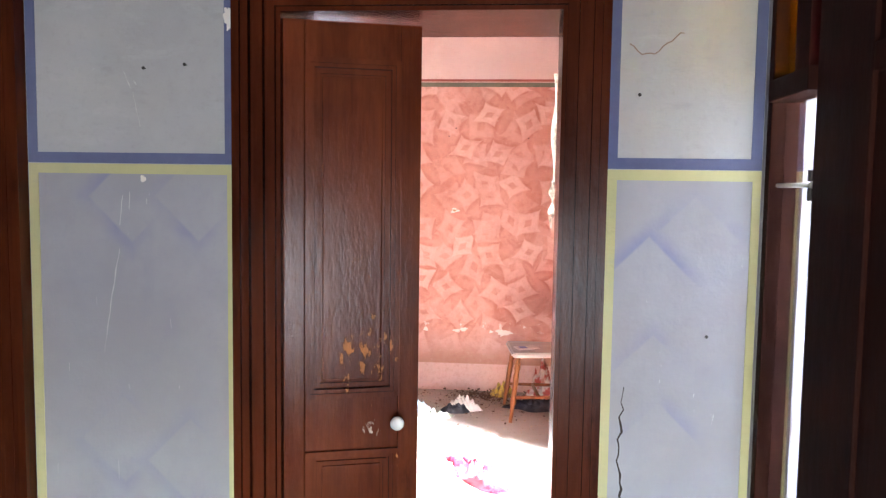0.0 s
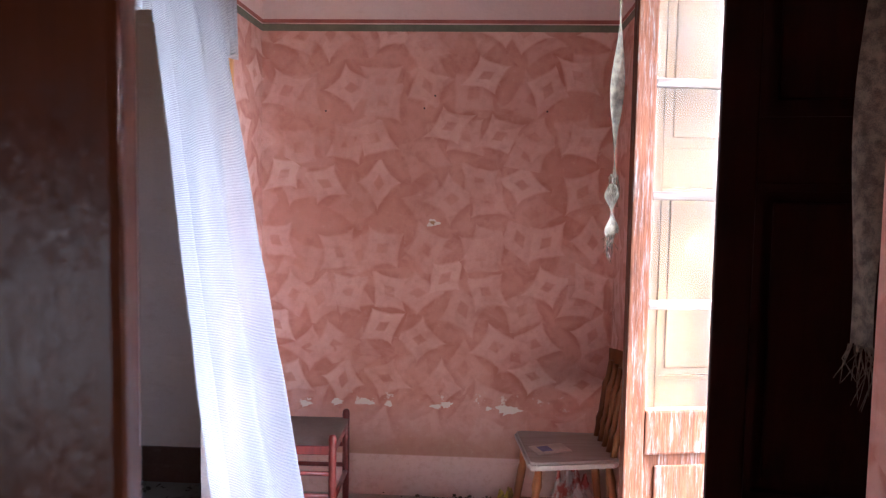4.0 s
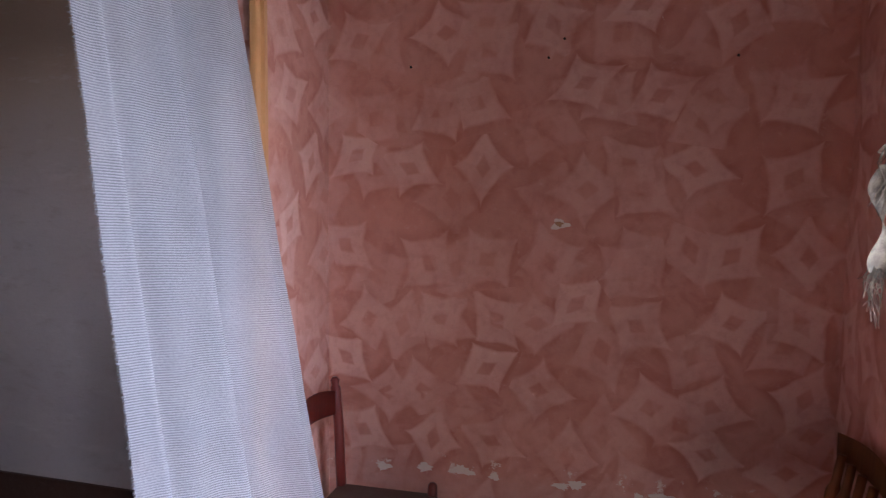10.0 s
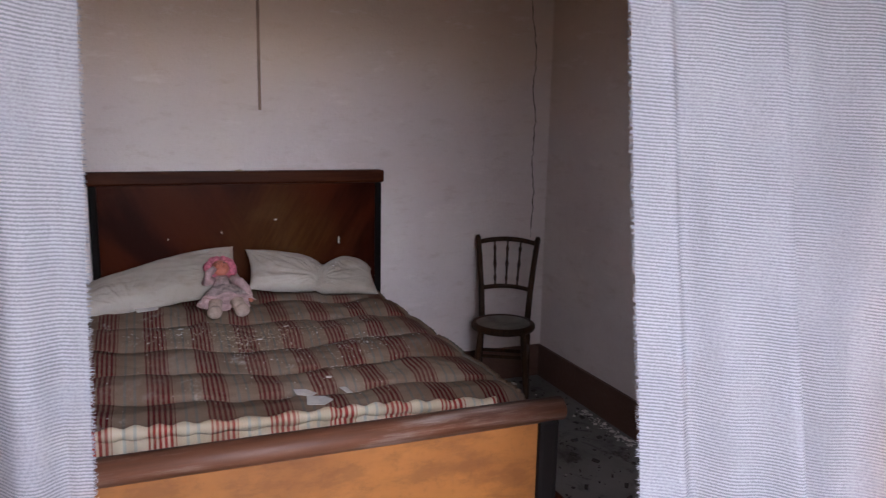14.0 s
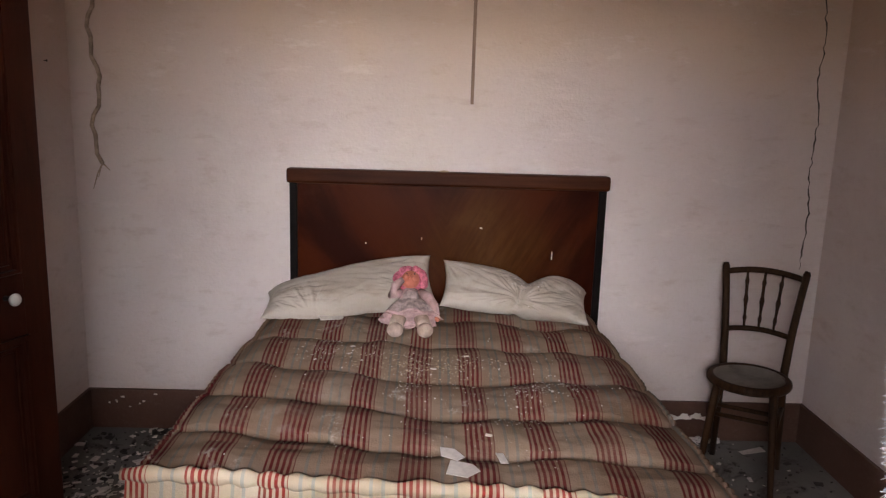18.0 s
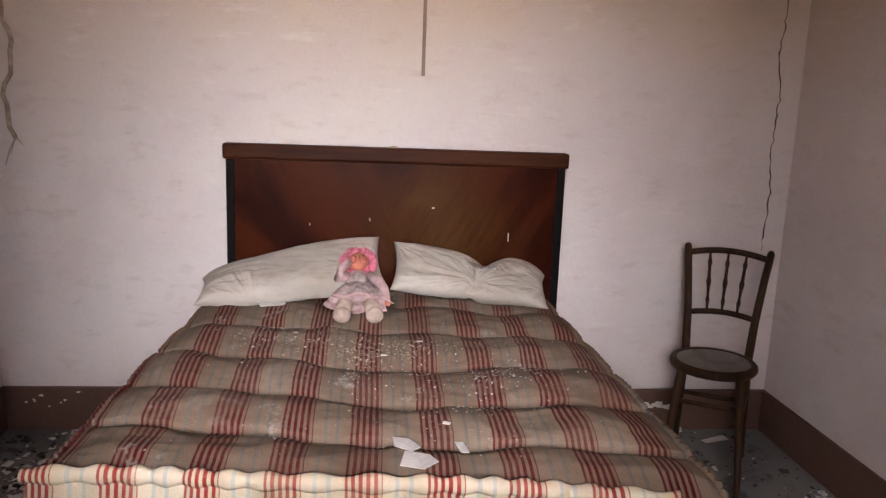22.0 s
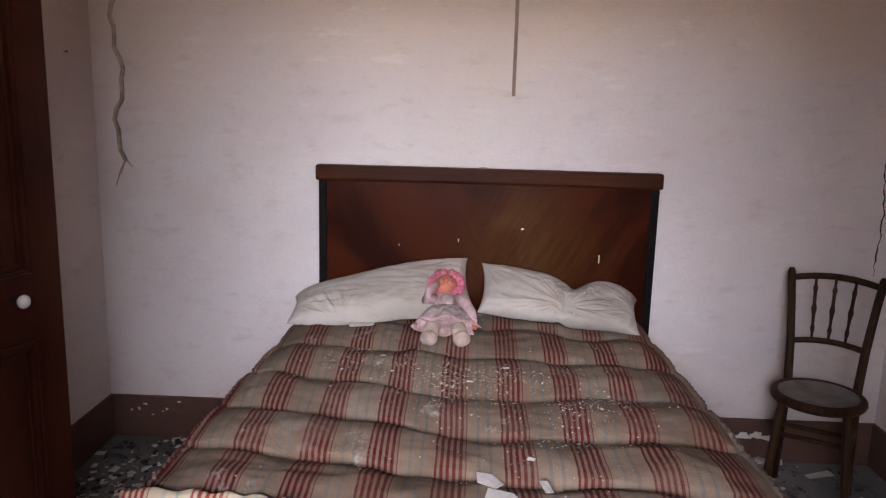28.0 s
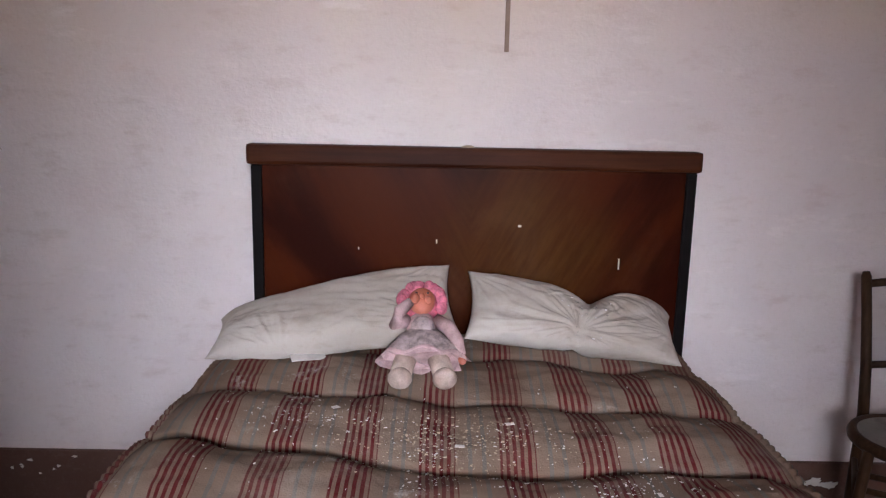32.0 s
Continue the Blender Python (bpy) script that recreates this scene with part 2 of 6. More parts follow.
def make_dust_floor(name, a, b, dirt, dirt_at):
    g = Nodes(name)
    col = g.mix(g.ramp(g.noise(2.0, 5), 0.3, 0.7), a, b)
    col = g.mix(g.ramp(g.noise(5.0, 8, 0.7, warp=0.5), dirt_at, dirt_at + 0.15), col, dirt)
    speck = g.ramp(g.noise(60.0, 4, 0.7), 0.64, 0.68)
    col = g.mix(g.math("MULTIPLY", speck, 0.5), col, (0.05, 0.04, 0.035))
    g.bump(g.noise(40.0, 6, 0.7), 0.5, 0.01)
    return g.done(col, 0.9, 0, 0.2)


def make_quilt(name, ground, ground2, red, teal, dull):
    """Striped cotton ticking: groups of thin red lines and blue-grey bands that run along the bed."""
    g = Nodes(name)
    s = g.xyz()
    wob = g.math("MULTIPLY", g.math("SUBTRACT", g.noise(3.0, 3), 0.5), 0.02)
    u = g.math("FRACT", g.math("DIVIDE", g.math("SUBTRACT", g.math("ADD", s[1], wob), 3.324), 0.169))
    grp = g.math("MULTIPLY", g.ramp(u, 0.015, 0.03), g.ramp(u, 0.485, 0.47))
    line = g.math("FRACT", g.math("MULTIPLY", u, 11.0))
    lines = g.math("MULTIPLY", grp, g.math("MULTIPLY", g.ramp(line, 0.06, 0.16), g.ramp(line, 0.68, 0.58)))
    tl = g.math("ABSOLUTE", g.math("SUBTRACT", g.math("ABSOLUTE", g.math("SUBTRACT", u, 0.74)), 0.085))
    band = g.ramp(tl, 0.030, 0.020)
    wearn = g.noise(6.0, 6, 0.7)
    worn = g.ramp(wearn, 0.34, 0.6)
    col = g.mix(g.ramp(g.noise(1.8, 4), 0.35, 0.65), ground, ground2)
    col = g.mix(g.math("MULTIPLY", band, 0.55), col, teal)
    col = g.mix(g.math("MULTIPLY", grp, 0.32), col, g.mix(0.35, ground, red))
    col = g.mix(g.math("MULTIPLY", lines, g.math("ADD", 0.72, g.math("MULTIPLY", worn, 0.28))), col, red)
    dust = g.ramp(g.noise(3.2, 7, 0.72, warp=0.4), 0.54, 0.76)
    col = g.mix(g.math("MULTIPLY", dust, dull), col, (0.36, 0.30, 0.265))
    flour = g.math("MULTIPLY", g.ramp(g.noise(9.0, 8, 0.8), 0.56, 0.70), g.ramp(g.noise(2.1, 3), 0.48, 0.60))
    col = g.mix(g.math("MULTIPLY", flour, 0.55), col, (0.60, 0.56, 0.52))
    soil = g.math("MULTIPLY", g.ramp(g.noise(2.6, 5, 0.65, warp=0.8), 0.54, 0.74), 0.5)
    col = g.mix(soil, col, (0.13, 0.075, 0.045))
    weave = g.noise(260.0, 2)
    g.bump(g.math("ADD", g.math("MULTIPLY", weave, 0.6), g.math("MULTIPLY", g.noise(14.0, 4), 2.4)), 0.38, 0.006)
    return g.done(col, 0.95, 0, 0.15)


def make_curtain():
    """Thin white cotton crepe with a woven rib; some light comes through it."""
    g = Nodes("white_cotton_crepe")
    s = g.xyz()
    drift = g.math("MULTIPLY", g.math("SUBTRACT", g.noise(5.0, 3), 0.5), 0.010)
    slant = g.math("ADD", g.math("MULTIPLY", s[1], 0.10), g.math("MULTIPLY", s[0], -0.06))
    warpv = g.join(s[0], s[1], g.math("ADD", s[2], g.math("ADD", drift, slant)))
    wave = g.n.new("ShaderNodeTexWave")
    wave.bands_direction = "Z"
    g.l.new(warpv, wave.inputs["Vector"])
    wave.inputs["Scale"].default_value, wave.inputs["Distortion"].default_value = 56.0, 2.5
    wave.inputs["Detail"].default_value, wave.inputs["Detail Scale"].default_value = 4.0, 9.0
    slub = g.noise(1.0, 4, 0.7, stretch=(230, 230, 330))
    clear = g.ramp(g.noise(7.0, 3), 0.35, 0.62, 0.16, 0.62)
    rib = g.math("ADD", g.math("MULTIPLY", g.math("SUBTRACT", wave.outputs["Fac"], 0.5), clear), g.math("ADD", 0.2, g.math("MULTIPLY", slub, 0.6)))
    big = g.noise(3.0, 5)
    col = g.mix(g.ramp(big, 0.3, 0.7), (0.50, 0.50, 0.54), (0.58, 0.58, 0.615))
    col = g.mix(g.math("MULTIPLY", g.ramp(rib, 0.62, 0.28), 0.38), col, (0.24, 0.24, 0.27))
    spot = g.ramp(g.noise(30.0, 5, 0.8), 0.74, 0.76)
    col = g.mix(g.math("MULTIPLY", spot, 0.5), col, (0.30, 0.27, 0.28))
    g.bump(rib, 0.5, 0.003)
    g.done(col, 0.95, 0, 0.05)
    tr = g.n.new("ShaderNodeBsdfTranslucent")
    g.l.new(col, tr.inputs[0])
    thin = g.n.new("ShaderNodeBsdfTransparent")
    m1, m2 = g.n.new("ShaderNodeMixShader"), g.n.new("ShaderNodeMixShader")
    m1.inputs[0].default_value = 0.55
    g.l.new(g.b.outputs[0], m1.inputs[1])
    g.l.new(tr.outputs[0], m1.inputs[2])
    g.l.new(g.math("MULTIPLY", g.ramp(rib, 0.85, 0.2), 0.36), m2.inputs[0])
    g.l.new(m1.outputs[0], m2.inputs[1])
    g.l.new(thin.outputs[0], m2.inputs[2])
    g.l.new(m2.outputs[0], g.n["Material Output"].inputs[0])
    return g.m


def make_glass(name, color=(0.96, 0.98, 0.98), rough=0.0, dust=0.05):
    """Old window glass: clear, wavy, with a film of dust."""
    g = Nodes(name)
    b = g.b
    b.inputs["Base Color"].default_value = (*color, 1)
    b.inputs["Transmission Weight"].default_value = 1.0
    b.inputs["Roughness"].default_value = rough
    b.inputs["IOR"].default_value = 1.5
    g.bump(g.noise(3.0, 1), 0.006, 0.01)
    if dust:
        d = g.n.new("ShaderNodeBsdfDiffuse")
        d.inputs[0].default_value = (0.6, 0.6, 0.58, 1)
        mx = g.n.new("ShaderNodeMixShader")
        g.l.new(g.math("MULTIPLY", g.ramp(g.noise(6.0, 7, 0.7), 0.35, 0.75), dust * 2), mx.inputs[0])
        g.l.new(b.outputs[0], mx.inputs[1])
        g.l.new(d.outputs[0], mx.inputs[2])
        g.l.new(mx.outputs[0], g.n["Material Output"].inputs[0])
    return g.m


def make_hall_low():
    """Lilac limewash with soft blue stencilled diamonds, scratches and dust."""
    g = Nodes("lilac_stencilled_limewash")
    s = g.xyz()
    big, streak = g.noise(1.6, 5, 0.6), g.noise(9.0, 6, 0.65, stretch=(1, 1, 0.5))
    col = g.mix(g.ramp(big, 0.3, 0.7), (0.29, 0.275, 0.292), (0.36, 0.345, 0.362))
    col = g.mix(g.math("MULTIPLY", g.ramp(streak, 0.52, 0.75), 0.5), col, (0.26, 0.25, 0.30))
    patch = g.ramp(g.noise(6.0, 3), 0.38, 0.62)
    tot = 0.0
    for cx, cz, r, k in ((-1.067, 1.495, 0.13, 1.0), (-0.868, 1.50, 0.13, 1.0), (0.40, 1.275, 0.135, 1.2), (0.52, 1.40, 0.12, 0.8), (-1.10, 0.78, 0.13, 0.5), (-0.90, 0.72, 0.13, 0.4), (0.44, 0.82, 0.13, 0.7), (0.42, 1.02, 0.12, 0.5)):
        d = g.math("ADD", g.math("ABSOLUTE", g.math("SUBTRACT", s[0], cx)), g.math("ABSOLUTE", g.math("SUBTRACT", s[2], cz)))
        m = g.math("MULTIPLY", g.ramp(d, r - 0.008, r + 0.006), g.ramp(d, r + 0.075, r))
        up = g.ramp(g.math("SUBTRACT", cx + 0.05, s[0]), -0.05, 0.06) if cx < 0 else g.ramp(g.math("ABSOLUTE", g.math("SUBTRACT", s[2], cz + r * 0.7)), 0.12, 0.02)
        tot = g.math("MAXIMUM", tot, g.math("MULTIPLY", g.math("MULTIPLY", m, up), k))
    col = g.mix(g.math("MULTIPLY", tot, g.math("ADD", 0.12, g.math("MULTIPLY", patch, 0.48))), col, (0.18, 0.19, 0.33))
    scr = g.ramp(g.noise(13.0, 7, 0.78, stretch=(1.6, 1, 0.35)), 0.66, 0.69)
    mott = g.noise(26.0, 7, 0.72)
    col = g.mix(g.math("MULTIPLY", g.ramp(mott, 0.48, 0.72), 0.3), col, (0.27, 0.26, 0.31))
    col = g.mix(g.math("MULTIPLY", scr, 0.7), col, (0.62, 0.60, 0.60))
    g.bump(g.math("ADD", g.math("MULTIPLY", g.noise(70.0, 4), 0.5), streak), 0.3, 0.005)
    return g.done(col, 0.85, 0, 0.3)


def make_door(name, dark, light, flaked, gloss=0.16, spec=0.16):
    """Old brown gloss paint, brushed and crazed along the grain, flaked to orange wood where it says."""
    g = Nodes(name)
    s = g.xyz()
    fine = g.noise(60.0, 7, 0.75, stretch=(1, 1, 0.05))
    craze = g.noise(120.0, 5, 0.7, stretch=(1, 1, 0.22))
    coarse = g.noise(5.0, 4, 0.6, stretch=(1, 1, 0.35))
    blister = g.noise(34.0, 4, 0.65, stretch=(1, 1, 0.5))
    col = g.mix(g.ramp(g.math("ADD", g.math("MULTIPLY", fine, 0.3), g.math("MULTIPLY", coarse, 0.7)), 0.30, 0.70), dark, light)
    grime = g.ramp(g.noise(9.0, 6, 0.7, stretch=(1, 1, 0.3)), 0.56, 0.74)
    col = g.mix(g.math("MULTIPLY", grime, 0.6), col, tuple(0.4 * c for c in dark))
    spots = g.noise(22.0, 8, 0.74, stretch=(1, 1, 0.45))
    at_ = 0.71
    if flaked:
        near = g.math("MULTIPLY", g.ramp(g.math("ABSOLUTE", g.math("SUBTRACT", s[2], 1.03)), 0.20, 0.04), g.ramp(g.math("ABSOLUTE", g.math("SUBTRACT", s[0], 0.235)), 0.14, 0.05))
        low = g.ramp(g.math("ABSOLUTE", g.math("SUBTRACT", s[2], 0.72)), 0.06, 0.01)
        spots = g.math("ADD", spots, g.math("ADD", g.math("MULTIPLY", near, 0.175), g.math("MULTIPLY", low, 0.06)))
    else:
        at_ = 0.80
    f = g.ramp(spots, at_, at_ + 0.015)
    col = g.mix(f, col, (0.40, 0.135, 0.035))
    pick = g.noise(48.0, 6, 0.8, stretch=(1, 1, 0.5))
    if flaked:
        worn = g.math("MULTIPLY", g.ramp(g.math("ABSOLUTE", g.math("SUBTRACT", s[2], 0.815)), 0.055, 0.01), g.ramp(g.math("ABSOLUTE", g.math("SUBTRACT", s[0], 0.262)), 0.06, 0.015))
        pick = g.math("ADD", pick, g.math("MULTIPLY", worn, 0.20))
    chip = g.ramp(pick, 0.745, 0.755)
    col = g.mix(chip, col, (0.50, 0.42, 0.34))
    r = g.math("ADD", g.math("ADD", gloss, g.math("MULTIPLY", coarse, 0.22)), g.math("MULTIPLY", f, 0.4))
    g.bump(g.math("ADD", g.math("ADD", g.math("MULTIPLY", fine, 0.8), g.math("MULTIPLY", craze, 0.6)), g.math("SUBTRACT", g.math("MULTIPLY", blister, 1.4), f)), 0.25, 0.004)
    return g.done(col, r, 0, spec)


def make_veneer():
    """Walnut veneer: two matched leaves whose figure fans out from the middle, a faded golden patch, dull and dusty places."""
    g = Nodes("walnut_veneer")
    s = g.xyz()
    across = g.math("ABSOLUTE", s[1])
    leaf = g.join(g.math("ADD", across, g.math("MULTIPLY", s[2], -0.55)), g.math("MULTIPLY", s[1], 0.15), g.math("MULTIPLY", s[2], 0.45))
    fig = g.noise(3.2, 4, 0.5, vec=leaf, warp=0.6)
    fine = g.noise(40.0, 4, 0.6, vec=leaf, stretch=(1, 1, 0.3))
    col = g.mix(g.ramp(g.math("ADD", g.math("MULTIPLY", fig, 0.88), g.math("MULTIPLY", fine, 0.12)), 0.36, 0.64), (0.018, 0.0026, 0.0009), (0.052, 0.0092, 0.0022))
    far = g.math("ADD", g.math("ABSOLUTE", g.math("SUBTRACT", s[1], 0.18)), g.math("MULTIPLY", g.math("ABSOLUTE", g.math("SUBTRACT", s[2], 0.88)), 0.9))
    gold = g.math("MULTIPLY", g.ramp(g.math("ADD", far, g.math("MULTIPLY", g.noise(3.0, 5, 0.6), 0.45)), 0.72, 0.30), 0.75)
    col = g.mix(gold, col, g.mix(g.ramp(fine, 0.3, 0.7), (0.046, 0.0150, 0.0030), (0.072, 0.0270, 0.0062)))
    dust = g.ramp(g.noise(3.4, 6, 0.65, warp=0.5), 0.52, 0.78)
    col = g.mix(g.math("MULTIPLY", dust, 0.09), col, (0.20, 0.11, 0.06))
    g.bump(fine, 0.04, 0.002)
    return g.done(col, g.math("ADD", 0.34, g.math("MULTIPLY", dust, 0.3)), 0, 0.05)


PINK = make_pink()
FRIEZE = plaster("pale_pink_frieze", (0.66, 0.47, 0.42), (0.74, 0.56, 0.50), (0.55, 0.33, 0.27), 0.6)
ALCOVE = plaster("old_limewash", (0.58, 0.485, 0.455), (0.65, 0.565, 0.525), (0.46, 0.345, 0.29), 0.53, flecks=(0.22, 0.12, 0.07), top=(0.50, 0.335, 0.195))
HALL_LOW = make_hall_low()
HALL_UP = plaster("grey_limewash", (0.35, 0.335, 0.325), (0.42, 0.405, 0.39), (0.27, 0.255, 0.245), 0.56, flecks=(0.15, 0.13, 0.11))
BLUE = plaster("blue_line_paint", (0.085, 0.095, 0.18), (0.12, 0.13, 0.22), (0.17, 0.17, 0.24), 0.56)
YELLOW = plaster("yellow_line_paint", (0.44, 0.40, 0.19), (0.50, 0.46, 0.24), (0.38, 0.36, 0.25), 0.56)
STAMP_BLUE = plain("blue_stencil_paint", (0.22, 0.23, 0.42), 0.85, vary=0.2)
RED_LINE = plain("brick_red_line_paint", (0.34, 0.10, 0.07), 0.8)
GREEN_LINE = plain("dull_green_line_paint", (0.16, 0.15, 0.10), 0.8)
WHITEWASH = plaster("whitewash", (0.70, 0.66, 0.60), (0.78, 0.74, 0.68), (0.55, 0.47, 0.40), 0.6)
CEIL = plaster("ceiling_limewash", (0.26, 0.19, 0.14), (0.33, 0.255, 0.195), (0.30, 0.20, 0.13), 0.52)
FLOOR = make_dust_floor("dusty_floor", (0.33, 0.27, 0.22), (0.41, 0.35, 0.30), (0.22, 0.155, 0.11), 0.58)
FLOOR_DARK = make_dust_floor("dirty_dark_floor", (0.13, 0.12, 0.11), (0.22, 0.205, 0.19), (0.06, 0.052, 0.045), 0.52)
SKIRT = plaster("brown_skirting_paint", (0.085, 0.040, 0.027), (0.125, 0.060, 0.042), (0.20, 0.15, 0.12), 0.58, 0.7, flecks=(0.34, 0.28, 0.24))
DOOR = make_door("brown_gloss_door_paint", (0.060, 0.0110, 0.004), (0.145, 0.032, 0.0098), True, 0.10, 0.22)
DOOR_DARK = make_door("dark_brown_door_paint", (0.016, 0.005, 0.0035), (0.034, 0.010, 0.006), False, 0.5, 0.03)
DOOR_ALCOVE = make_door("alcove_door_paint", (0.036, 0.009, 0.005), (0.075, 0.020, 0.010), False, 0.3, 0.12)
CASING = make_door("brown_casing_paint", (0.032, 0.0066, 0.0027), (0.082, 0.0175, 0.0060), False, 0.12, 0.11)
SHUTTER = wood("bare_brown_shutter_wood", (0.085, 0.042, 0.018), (0.165, 0.090, 0.042), 0.75, 2, 12, wear=(0.19, 0.13, 0.085), wear_at=0.56, wear_soft=0.12, spec=0.05)
SASH = wood("weathered_orange_sash", (0.060, 0.020, 0.010), (0.15, 0.052, 0.024), 0.8, 2, 34, wear=(0.155, 0.143, 0.135), wear_at=0.49, wear_soft=0.16, spec=0.12, bump=0.6)
SASH_BAR = wood("weathered_glazing_bar", (0.075, 0.050, 0.038), (0.15, 0.108, 0.085), 0.8, 0, 18, wear=(0.23, 0.205, 0.19), wear_at=0.48, wear_soft=0.12, spec=0.15, bump=0.6)
PINE = wood("honey_pine", (0.13, 0.042, 0.014), (0.25, 0.092, 0.028), 0.5, 2, 14, spec=0.25)
PINE_SEAT = wood("dusty_pine_seat", (0.30, 0.25, 0.22), (0.44, 0.39, 0.355), 0.6, 0, 14)
REDWOOD = wood("red_stained_wood", (0.080, 0.0085, 0.006), (0.155, 0.019, 0.013), 0.35, 2, 14)
RED_SEAT = plaster("dusty_brown_seat", (0.16, 0.10, 0.08), (0.22, 0.15, 0.12), (0.32, 0.28, 0.24), 0.55)
BENT = wood("dark_bentwood", (0.016, 0.007, 0.0036), (0.058, 0.027, 0.0125), 0.5, 2, 14, spec=0.09, wear=(0.10, 0.052, 0.026), wear_at=0.6, wear_soft=0.1)
BENT_SEAT = plaster("dusty_bentwood_seat", (0.15, 0.130, 0.110), (0.26, 0.235, 0.205), (0.035, 0.026, 0.020), 0.46, flecks=(0.03, 0.022, 0.018))
VENEER = make_veneer()
VENEER_EDGE = wood("walnut_edge", (0.026, 0.0060, 0.0024), (0.066, 0.0175, 0.0060), 0.5, 1, 9, bump=0.05, wear=(0.14, 0.075, 0.038), wear_at=0.60, wear_soft=0.12, spec=0.07)
BLACKWOOD = plain("ebonised_edge", (0.006, 0.0045, 0.004), 0.6, spec=0.06)
FOOT_PANEL = plaster("golden_footboard_veneer", (0.115, 0.036, 0.006), (0.215, 0.078, 0.014), (0.050, 0.014, 0.0035), 0.42, 0.45, bump=0.08, flecks=(0.03, 0.01, 0.004))
FOOT_RAIL = wood("dusty_footboard_rail", (0.036, 0.013, 0.007), (0.095, 0.036, 0.018), 0.5, 1, 9, wear=(0.165, 0.12, 0.10), wear_at=0.52, wear_soft=0.14, spec=0.2)
ORANGE_TRIM = wood("ochre_trim_paint", (0.48, 0.22, 0.08), (0.62, 0.34, 0.14), 0.6, 2, 12, wear=(0.66, 0.45, 0.30), wear_at=0.6)
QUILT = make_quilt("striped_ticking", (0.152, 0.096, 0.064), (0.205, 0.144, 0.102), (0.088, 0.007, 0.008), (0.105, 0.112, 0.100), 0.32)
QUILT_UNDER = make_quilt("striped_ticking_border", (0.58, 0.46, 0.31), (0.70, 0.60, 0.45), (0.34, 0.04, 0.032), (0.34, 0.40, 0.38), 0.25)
PILLOW = plaster("yellowed_pillow_cotton", (0.32, 0.262, 0.212), (0.42, 0.362, 0.305), (0.215, 0.150, 0.108), 0.50, bump=0.25, flecks=(0.16, 0.12, 0.09))
VOILE = make_curtain()
LACE = plain("yellowed_lace", (0.15, 0.122, 0.088), 0.9, vary=0.5, scale=50)
GLASS = make_glass("old_window_glass", dust=0)
PORCELAIN = plain("white_porcelain", (0.75, 0.73, 0.68), 0.2, vary=0.05)
IRON = plain("dark_iron", (0.04, 0.035, 0.03), 0.5, 0.8)
PAPER = plain("old_paper", (0.58, 0.53, 0.48), 0.9, vary=0.15)
DARK = plain("crack_shadow", (0.035, 0.025, 0.02), 0.95)
ROPE = plain("old_flex", (0.36, 0.27, 0.20), 0.9, vary=0.3, scale=30)
BROWN_TUBE = plain("brown_conduit", (0.20, 0.12, 0.08), 0.6)


# ---- mesh helpers ----
def part(name, bm, material, parent=None, label="", m=None, smooth=False):
    """Link a bmesh as one mesh object, under a thing or a part if one is given."""
    bmesh.ops.recalc_face_normals(bm, faces=bm.faces)
    me = bpy.data.meshes.new(name)
    bm.to_mesh(me)
    bm.free()
    mats = material if isinstance(material, (list, tuple)) else [material]
    for q in mats:
        me.materials.append(q)
    if smooth:
        for f in me.polygons:
            f.use_smooth = True
    ob = new(name, me)
    if m is not None:
        ob.matrix_basis = m
    if parent:
        ob.parent = parent
    if label:
        tagged(ob, label)
    return ob


def thing(name, m, label, category, group="", kind=""):
    ob = new(name)
    ob.empty_display_size = 0.1
    ob.matrix_basis = m
    return tagged(ob, label, category, group, kind)


def box(x0, x1, y0, y1, z0, z1, bevel=0.0, bm=None, mi=0):
    own = bm is None
    bm = bm or bmesh.new()
    v = [bm.verts.new((x, y, z)) for z in (z0, z1) for x, y in ((x0, y0), (x1, y0), (x1, y1), (x0, y1))]
    fs = [bm.faces.new([v[i] for i in f]) for f in ((3, 2, 1, 0), (4, 5, 6, 7), (0, 1, 5, 4), (1, 2, 6, 5), (2, 3, 7, 6), (3, 0, 4, 7))]
    for f in fs:
        f.material_index = mi
    if bevel and own:
        bmesh.ops.bevel(bm, geom=bm.edges[:], offset=bevel, segments=2, affect="EDGES", profile=0.6)
    return bm


def prism(pts, z0, z1, bm=None):
    bm = bm or bmesh.new()
    lo, hi = [bm.verts.new((x, y, z0)) for x, y in pts], [bm.verts.new((x, y, z1)) for x, y in pts]
    n = len(pts)
    bm.faces.new(lo[::-1])
    bm.faces.new(hi)
    for i in range(n):
        bm.faces.new((lo[i], lo[(i + 1) % n], hi[(i + 1) % n], hi[i]))
    return bm


def tube(path, radii, seg=10, bm=None, cap=True):
    """A round bar along a path of points, with a radius at each."""
    bm = bm or bmesh.new()
    P = [Vector(p) for p in path]
    rings = []
    ref = Vector((0.31, 0.17, 0.93)).normalized()
    for i, p in enumerate(P):
        d = (P[min(i + 1, len(P) - 1)] - P[max(i - 1, 0)]).normalized()
        if abs(d.dot(ref)) > 0.97:
            ref = Vector((0.9, 0.3, 0.1)).normalized()
        a = d.cross(ref).normalized()
        b = d.cross(a)
        r = radii[i] if isinstance(radii, (list, tuple)) else radii
        rings.append([bm.verts.new(p + (a * math.cos(k * math.tau / seg) + b * math.sin(k * math.tau / seg)) * r) for k in range(seg)])
    for A, B in zip(rings, rings[1:]):
        for k in range(seg):
            bm.faces.new((A[k], A[(k + 1) % seg], B[(k + 1) % seg], B[k]))
    if cap:
        bm.faces.new(rings[0][::-1])
        bm.faces.new(rings[-1])
    return bm


